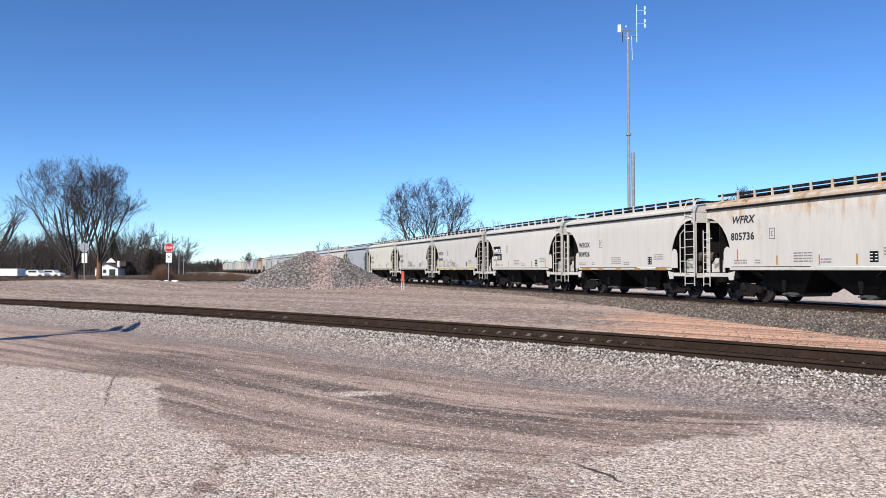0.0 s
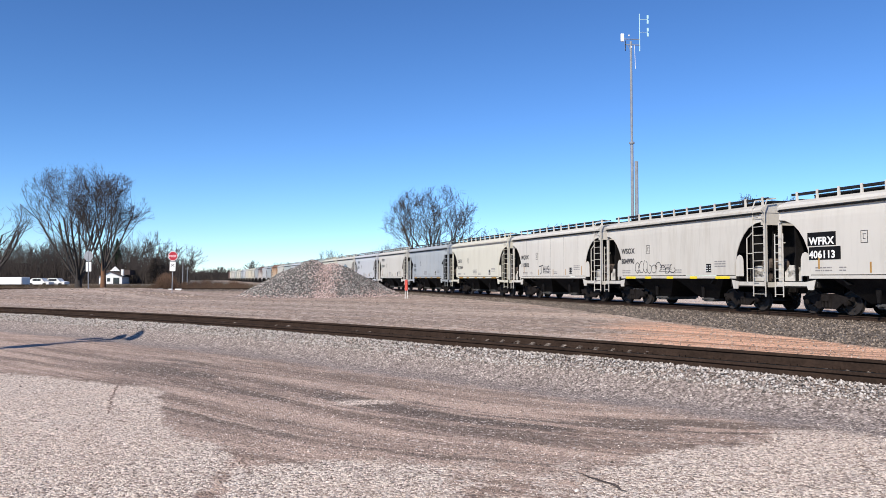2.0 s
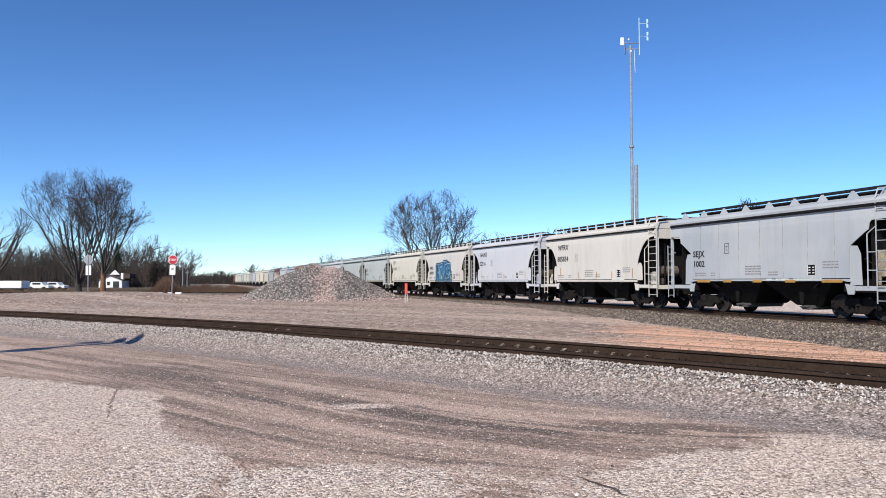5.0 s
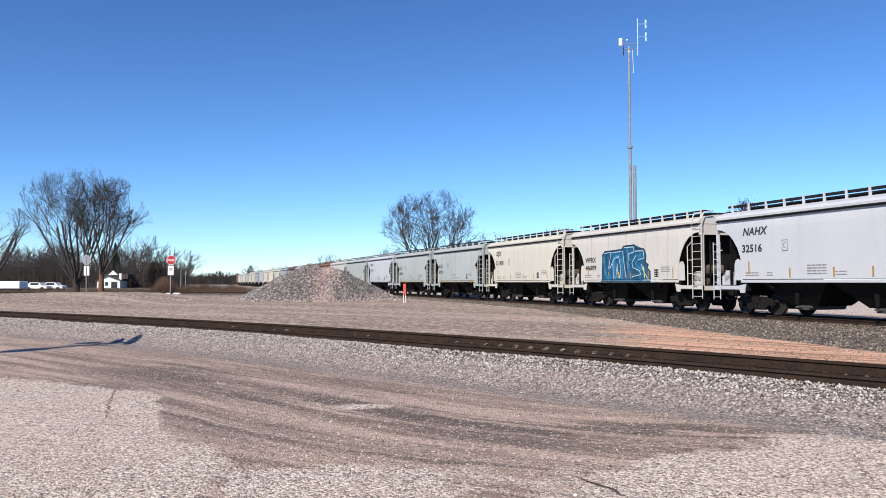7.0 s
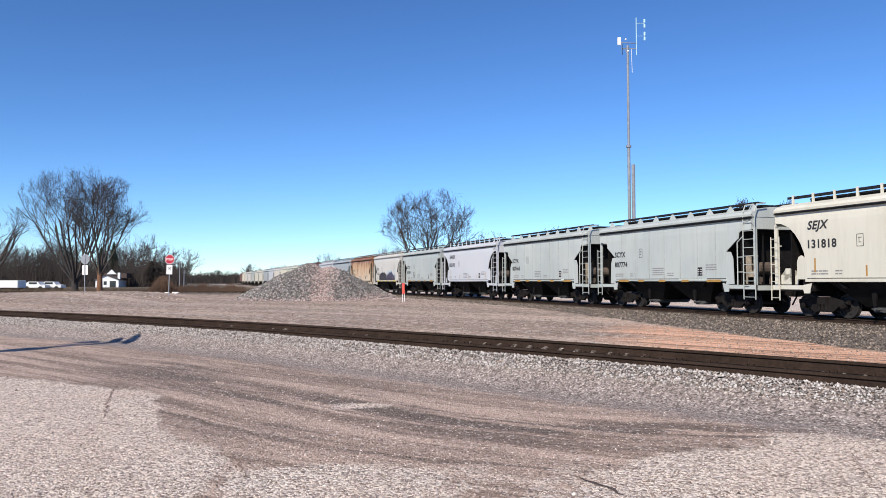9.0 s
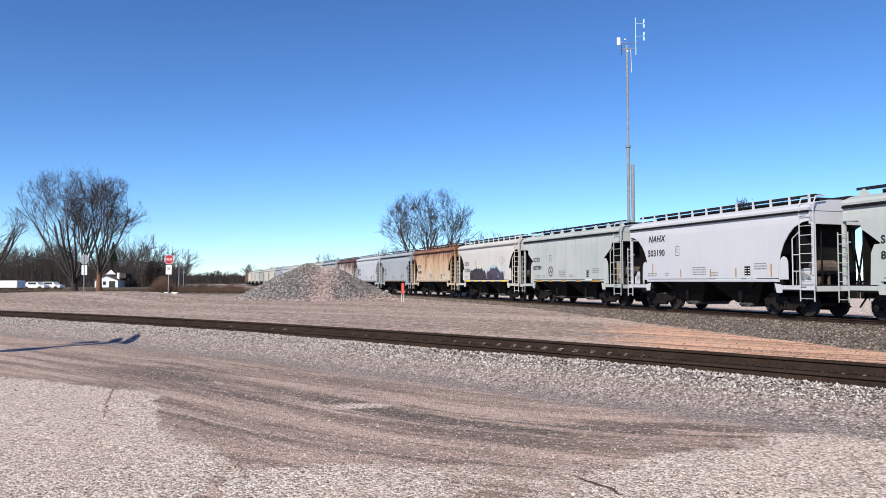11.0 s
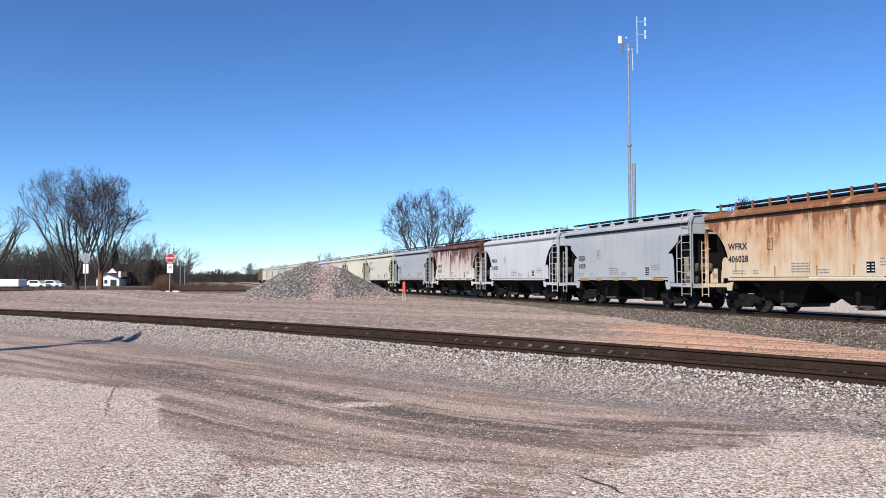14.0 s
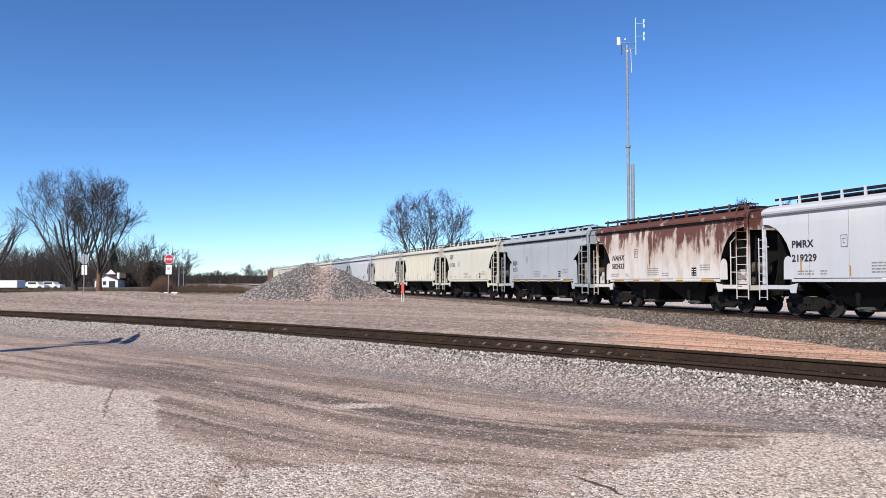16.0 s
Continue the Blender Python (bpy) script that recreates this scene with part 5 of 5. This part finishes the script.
def build_conifer(x, y, height, width, seed):
    R = random.Random(seed)
    tree = tagged(new("conifer"), "dark green conifer among the far woods", "tree")
    tree.location = (x, y, 0)
    bm = bmesh.new()
    rod(bm, (0, 0, -0.1), (0, 0, height * .96), 0.16, 6, 0.03)
    part("trunk", bm, BARK, tree)
    segs = []
    for _ in range(1500):
        t = R.random() ** 0.8
        z = height * (0.1 + 0.9 * t)
        rr = width * ((1 - t) ** 0.8 if seed < 3 else math.sqrt(max(0, 1 - (1.7 * t - 0.75) ** 2))) * R.uniform(0.5, 1.05) + 0.1
        a = R.uniform(0, 6.283)
        p = Vector((0.2 * rr * math.cos(a), 0.2 * rr * math.sin(a), z))
        q = Vector((rr * math.cos(a), rr * math.sin(a), z - 0.22 * rr + R.gauss(0, .15)))
        segs.append((p, q, 0.11, 0.03))
    part_of("crown", branch_mesh("crown", segs, 3), PINE if seed < 3 else WOODS, tree, "dark dense twigs")


for x_at, y, h, w, s in ((200, 205, 12.5, 2.6, 1), (178, 210, 11.4, 2.8, 2), (270, 190, 6.8, 3.0, 5)):
    build_conifer(px(x_at, y), y, h, w, s)


# ---- radio mast ----
CYAN = plain("weathered_cyan", (0.42, 0.62, 0.66), 0.5, 0, 0.15, 3)


def build_mast():
    y0 = 70.0
    x0 = px(1114, y0)
    mast = tagged(new("radio_mast"), "slim grey steel radio mast with antennas behind the train", "radio mast")
    mast.location = (x0, y0, 0)

    def rods(name, items, material, label=""):
        bm = bmesh.new()
        for a, b, r in items:
            rod(bm, a, b, r, 10)
        part(name, bm, material, mast, label)
    rods("lower_mast", [((0, 0, -0.2), (0, 0, 14.5), 0.15)], GALV)
    rods("upper_mast", [((0, 0, 14.5), (0, 0, 24.35), 0.118)], GALV)
    rods("flange", [((0, 0, 14.42), (0, 0, 14.6), 0.26)], GALV)
    rods("side_pole", [((0.4, -.05, -0.2), (0.4, -.05, 12.75), 0.17)], GALV)
    rods("cross_arm", [((-0.62, 0, 24.6), (0.82, 0, 24.55), 0.04)], GALV)
    rods("cross_arm", [((-0.55, 0, 24.05), (0.82, 0, 24.0), 0.045)], GALV)
    rods("arm_brace", [((-0.55, 0, 23.5), (-0.55, 0, 24.7), 0.035)], GALV)
    rods("arm_brace", [((-0.3, 0, 24.05), (0, 0, 23.4), 0.025)], GALV)
    rods("whip_antenna", [((0.85, 0, 23.4), (0.85, 0, 27.05), 0.042), ((0.85, 0, 26.5), (1.62, 0, 26.5), 0.025), ((0.85, 0, 25.25), (1.62, 0, 25.25), 0.018)], CYAN, "pale cyan antenna rod with side stubs")
    for z in (26.5, 25.25):
        bm = bmesh.new()
        for dz in (-0.42, 0.08):
            box(bm, 1.56, 1.72, -0.03, 0.03, z + dz, z + dz + 0.34)
        rod(bm, (1.62, 0, z - .1), (1.62, 0, z + .1), 0.03)
        part("dipole", bm, CYAN, mast, "pale cyan dipole plates")
    bm = bmesh.new()
    box(bm, -0.98, -0.66, -0.12, 0.06, 24.35, 25.1)
    bmesh.ops.bevel(bm, geom=bm.edges[:], offset=0.03, segments=1, affect="EDGES")
    part("panel_antenna", bm, WHITE, mast, "white panel antenna")
    for x, z in ((-0.2, 24.9), (0.02, 23.75)):
        bm = bmesh.new()
        bmesh.ops.create_uvsphere(bm, u_segments=10, v_segments=7, radius=0.09, matrix=Matrix.Translation((x, -0.1, z)))
        part("beacon", bm, WHITE, mast)
    rods("cable", [((0.35, 0, 24.0), (0.42, 0, 21.7), 0.02)], WHITE)
    rods("cable", [((-0.55, -.1, 24.4), (-0.55, -.1, 23.4), 0.03)], BLACK)


build_mast()


def build_far_pole(x, y, height):
    p = tagged(new("utility_pole"), "thin pale utility pole before the far woods", "pole")
    p.location = (x, y, 0)
    bm = bmesh.new()
    rod(bm, (0, 0, -0.1), (0, 0, height), 0.13, 8, 0.09)
    part("pole", bm, GALV, p)
    bm = bmesh.new()
    box(bm, -0.5, 0.5, -0.05, 0.05, height - 0.6, height - 0.48)
    part("cross_arm", bm, GALV, p)


build_far_pole(px(317, 185), 185, 6.0)
build_far_pole(px(325, 185), 185, 4.4)


# ---- signs and markers ----
def octagon(r):
    return [(r * math.cos(radians(22.5 + 45 * i)), r * math.sin(radians(22.5 + 45 * i))) for i in range(8)]


def build_stop_sign(x, y, top, facing, label):
    z0 = ground_z(x, y)
    sign = tagged(new("stop_sign"), label, "road sign")
    sign.matrix_basis = pose(x, y, z0, 0, 1.0, 0 if facing else 170)
    bm = bmesh.new()
    box(bm, -0.03, 0.03, 0, 0.05, -0.1, top + .3)
    part("post", bm, GALV, sign)
    bm = bmesh.new()
    plate(bm, [(a, top + b) for a, b in octagon(0.43)], -0.012, -0.002)
    part("sign_rim", bm, WHITE, sign)
    bm = bmesh.new()
    plate(bm, [(a, top + b) for a, b in octagon(0.395)], -0.018, -0.012)
    part("sign_face", bm, SIGN_RED, sign, "red stop sign face")
    bm = bmesh.new()
    plate(bm, [(a, top + b) for a, b in octagon(0.42)], -0.002, 0.004)
    part("sign_back", bm, GALV, sign, "bare metal back")
    o = letters("STOP", 0.25, -0.335, top - 0.09, WHITE, sign, y=-0.022, bold=0.006)
    o["label"] = "white letters"
    bm = bmesh.new()
    box(bm, -0.25, 0.25, -0.012, 0.0, top - 1.28, top - 0.48)
    part("lower_plate", bm, WHITE, sign, "white plate under the stop sign")
    bm = bmesh.new()
    strokes(bm, [[(-.13, top - .68), (.13, top - .9)], [(.13, top - .68), (-.13, top - .9)]], 0.05, -0.018)
    part("plate_mark", bm, INK, sign)


build_stop_sign(px(298, 63), 63, 3.15, True, "red octagonal stop sign on a steel post")
build_stop_sign(px(150, 61), 61, 2.75, False, "stop sign seen from its bare metal back")


def build_marker(x, y):
    z = ground_z(x, y)
    m = tagged(new("marker_post"), "orange-red marker board on two thin white legs", "marker")
    m.location = (x, y, z)
    bm = bmesh.new()
    box(bm, -0.105, 0.105, -0.03, 0.03, 0.62, 1.45)
    bmesh.ops.bevel(bm, geom=bm.edges[:], offset=0.02, segments=1, affect="EDGES")
    part("board", bm, ORANGE, m)
    for dx in (-0.08, 0.08):
        bm = bmesh.new()
        box(bm, dx - 0.02, dx + 0.02, -0.02, 0.02, -0.1, 0.63)
        part("leg", bm, WHITE, m, "white leg")


build_marker(px(713, 56), 56)


def build_block(x, y, w):
    bm = bmesh.new()
    box(bm, -w / 2, w / 2, -0.15, 0.15, -0.05, 0.13)
    bmesh.ops.bevel(bm, geom=bm.edges[:], offset=0.02, segments=1, affect="EDGES")
    o = part("kerb_block", bm, WHITE)
    o.location = (x, y, ground_z(x, y))
    tagged(o, "low white painted block beside the crossing track", "kerb block", "white blocks by the track")


for x_at, w in ((275, .75), (295, .45), (310, .65)):
    build_block(px(x_at, 78.1), 78.1, w)


def build_pole():
    """A lamp post beside the lot; only its shadow falls into the view."""
    p = tagged(new("lamp_post"), "slim dark lamp post whose shadow falls on the gravel", "lamp post")
    sdir = Vector((-math.sin(radians(SUN_AZ)), -math.cos(radians(SUN_AZ))))
    h = 7.0
    reach = (h - 0.1) / math.tan(radians(SUN_EL))
    x, y = -8.5 - sdir.x * reach, 19.3 - sdir.y * reach
    p.location = (x, y, ground_z(x, y))
    bm = bmesh.new()
    rod(bm, (0, 0, -0.1), (0, 0, h), 0.2, 8, 0.13)
    part("pole", bm, GALV, p)
    bm = bmesh.new()
    rod(bm, (-0.7, 0, h - .35), (0.7, 0, h - .35), 0.035, 6)
    rod(bm, (-0.7, 0, h - .9), (0.7, 0, h - .9), 0.05, 6)
    part("arm", bm, GALV, p)
    for dx in (-0.62, 0.0, 0.62):
        bm = bmesh.new()
        box(bm, dx - 0.14, dx + 0.14, -0.16, 0.18, h - 0.5, h - 0.06)
        bmesh.ops.bevel(bm, geom=bm.edges[:], offset=0.03, segments=1, affect="EDGES")
        part("lamp_head", bm, GALV, p)
    bm = bmesh.new()
    box(bm, -0.22, 0.22, -0.2, 0.2, h - 2.3, h - 1.75)
    part("control_box", bm, GALV, p)


build_pole()


# ---- far house and vehicles ----
def build_house(x, y):
    h = tagged(new("house"), "white gabled house with a brown roof across the field", "house")
    h.matrix_basis = pose(x, y, -0.05, 0, 0, 8) @ Matrix.Scale(0.8, 4)
    bm = bmesh.new()
    plate(bm, [(-3.6, 0), (3.2, 0), (3.2, 2.5), (-0.4, 3.9), (-3.6, 2.5)], 0, 8)
    part("wall", bm, SIDING, h, "white siding")
    bm = bmesh.new()
    plate(bm, [(-4.0, 2.34), (-0.4, 3.92), (3.6, 2.34), (3.6, 2.56), (-0.4, 4.16), (-4.0, 2.56)], -0.4, 8.4)
    part("roof", bm, ROOF_DARK, h)
    bm = bmesh.new()
    plate(bm, [(-1.3, 4.2), (1.7, 4.2), (0.2, 5.7)], 3.0, 3.3)
    part("dormer", bm, SIDING, h)
    bm = bmesh.new()
    box(bm, -2.2, 4.6, 3.4, 9.0, 3.0, 4.5)
    part("rear_roof", bm, ROOF_DARK, h)
    bm = bmesh.new()
    box(bm, 2.6, 3.3, 1.0, 1.8, 2.2, 4.7)
    part("chimney", bm, SIDING, h)
    for x0, x1, z0, z1 in ((-3.0, -1.9, 0.9, 2.0), (-1.2, -0.3, 0.9, 2.0), (0.6, 2.4, 0.1, 2.1)):
        bm = bmesh.new()
        box(bm, x0, x1, -0.04, 0.02, z0, z1)
        part("window", bm, GLASS_DARK, h)


build_house(px(190, 182), 182)


def build_vehicle(x, y, length, height, name, label, coat):
    v = tagged(new(name), label, "vehicle")
    v.location = (x, y, 0)
    bm = bmesh.new()
    lo = 0.45
    if name == "parked_car":
        plate(bm, [(-length / 2, lo), (length / 2, lo), (length / 2, lo + .45), (length * .28, lo + .55), (length * .16, height), (-length * .25, height), (-length * .42, lo + .55), (-length / 2, lo + .5)], -0.85, 0.85)
    else:
        box(bm, -length / 2, length / 2, -1.2, 1.2, 0.5, height)
        bmesh.ops.bevel(bm, geom=bm.edges[:], offset=0.08, segments=1, affect="EDGES")
    part("body", bm, coat, v)
    for sx in (-0.3, 0.3):
        for sy in (-0.8, 0.8):
            bm = bmesh.new()
            rod(bm, (sx * length, sy - .1, 0.36), (sx * length, sy + .1, 0.36), 0.37, 12)
            part("wheel", bm, RUBBER, v)
    if name == "parked_car":
        bm = bmesh.new()
        box(bm, -length * .22, length * .14, -0.87, -0.85, lo + .6, height - .1)
        part("side_window", bm, GLASS_DARK, v)
    else:
        bm = bmesh.new()
        box(bm, -length / 2 + .2, length / 2 - .2, -1.0, 1.0, 0.36, 0.5)
        part("chassis", bm, UNDER, v)


build_vehicle(px(8, 118), 118, 5.6, 1.7, "box_trailer", "long white box trailer parked by the far road", WHITE)
build_vehicle(px(64, 128), 128, 3.9, 1.5, "parked_car", "white car parked by the far road", WHITE)
build_vehicle(px(92, 130), 130, 3.9, 1.5, "parked_car", "pale car parked by the far road", SIDING)


# ---- cracks in the paving ----
def build_crack(points, width, seed):
    R = random.Random(seed)
    bm = bmesh.new()
    line = []
    for (x0, y0), (x1, y1) in zip(points, points[1:]):
        n = max(2, int(math.hypot(x1 - x0, y1 - y0) / 0.07))
        line += [(x0 + (x1 - x0) * i / n + R.gauss(0, .016), y0 + (y1 - y0) * i / n + R.gauss(0, .016)) for i in range(n)]
    last = None
    for i, (x, y) in enumerate(line):
        w = width * R.uniform(0.3, 1.2) * min(1, i / 4, (len(line) - i) / 4) + 0.002
        pair = [bm.verts.new((x - w, y - w, ground_z(x, y) + 0.005)), bm.verts.new((x + w, y + w, ground_z(x, y) + 0.005))]
        if last:
            bm.faces.new((last[0], last[1], pair[1], pair[0]))
        last = pair
    tagged(part("paving_crack", bm, CRACK if width > 0.01 else CRACK_FAINT), "dark ragged crack in the worn paving", "crack", kind="structure")


CRACK_FAINT = plain("crack_dust", (0.24, 0.165, 0.13), 0.95, 0, 0.4, 8)
CRACK = plain("crack_dirt", (0.07, 0.052, 0.045), 0.95, 0, 0.4, 8)


def spot(x, y):
    """The lot's point seen at a bearing and dip of the level view."""
    d = 1.6 * FOCAL / (y - 498)
    return px(x, d), d


for i, (pts, w) in enumerate((
        ([(210, 680), (195, 705), (188, 742)], .009), ([(120, 752), (190, 748), (255, 755)], .006), ([(1010, 838), (1045, 850), (1080, 862), (1110, 880)], .018),
        ([(1500, 800), (1512, 840), (1545, 880)], .006), ([(215, 862), (235, 855)], .014), ([(390, 800), (420, 812), (445, 845)], .006))):
    build_crack([spot(*p) for p in pts], w, 40 + i)

# ---- motion ----
def motions():
    for car, s in TRAIN:
        walk(car, [(t, car_pose(s, t)) for t in range(0, 17, 2)])
    step = 1 / 30
    for k, w in WHEELS:
        if k > 20:
            continue
        x = w.location.x
        walk(w, [(i * step, Matrix.Translation((x, 0, 0.457)) @ Matrix.Rotation(SPEED * i * step / 0.457 % (2 * math.pi), 4, "Y")) for i in range(481)])


motions()
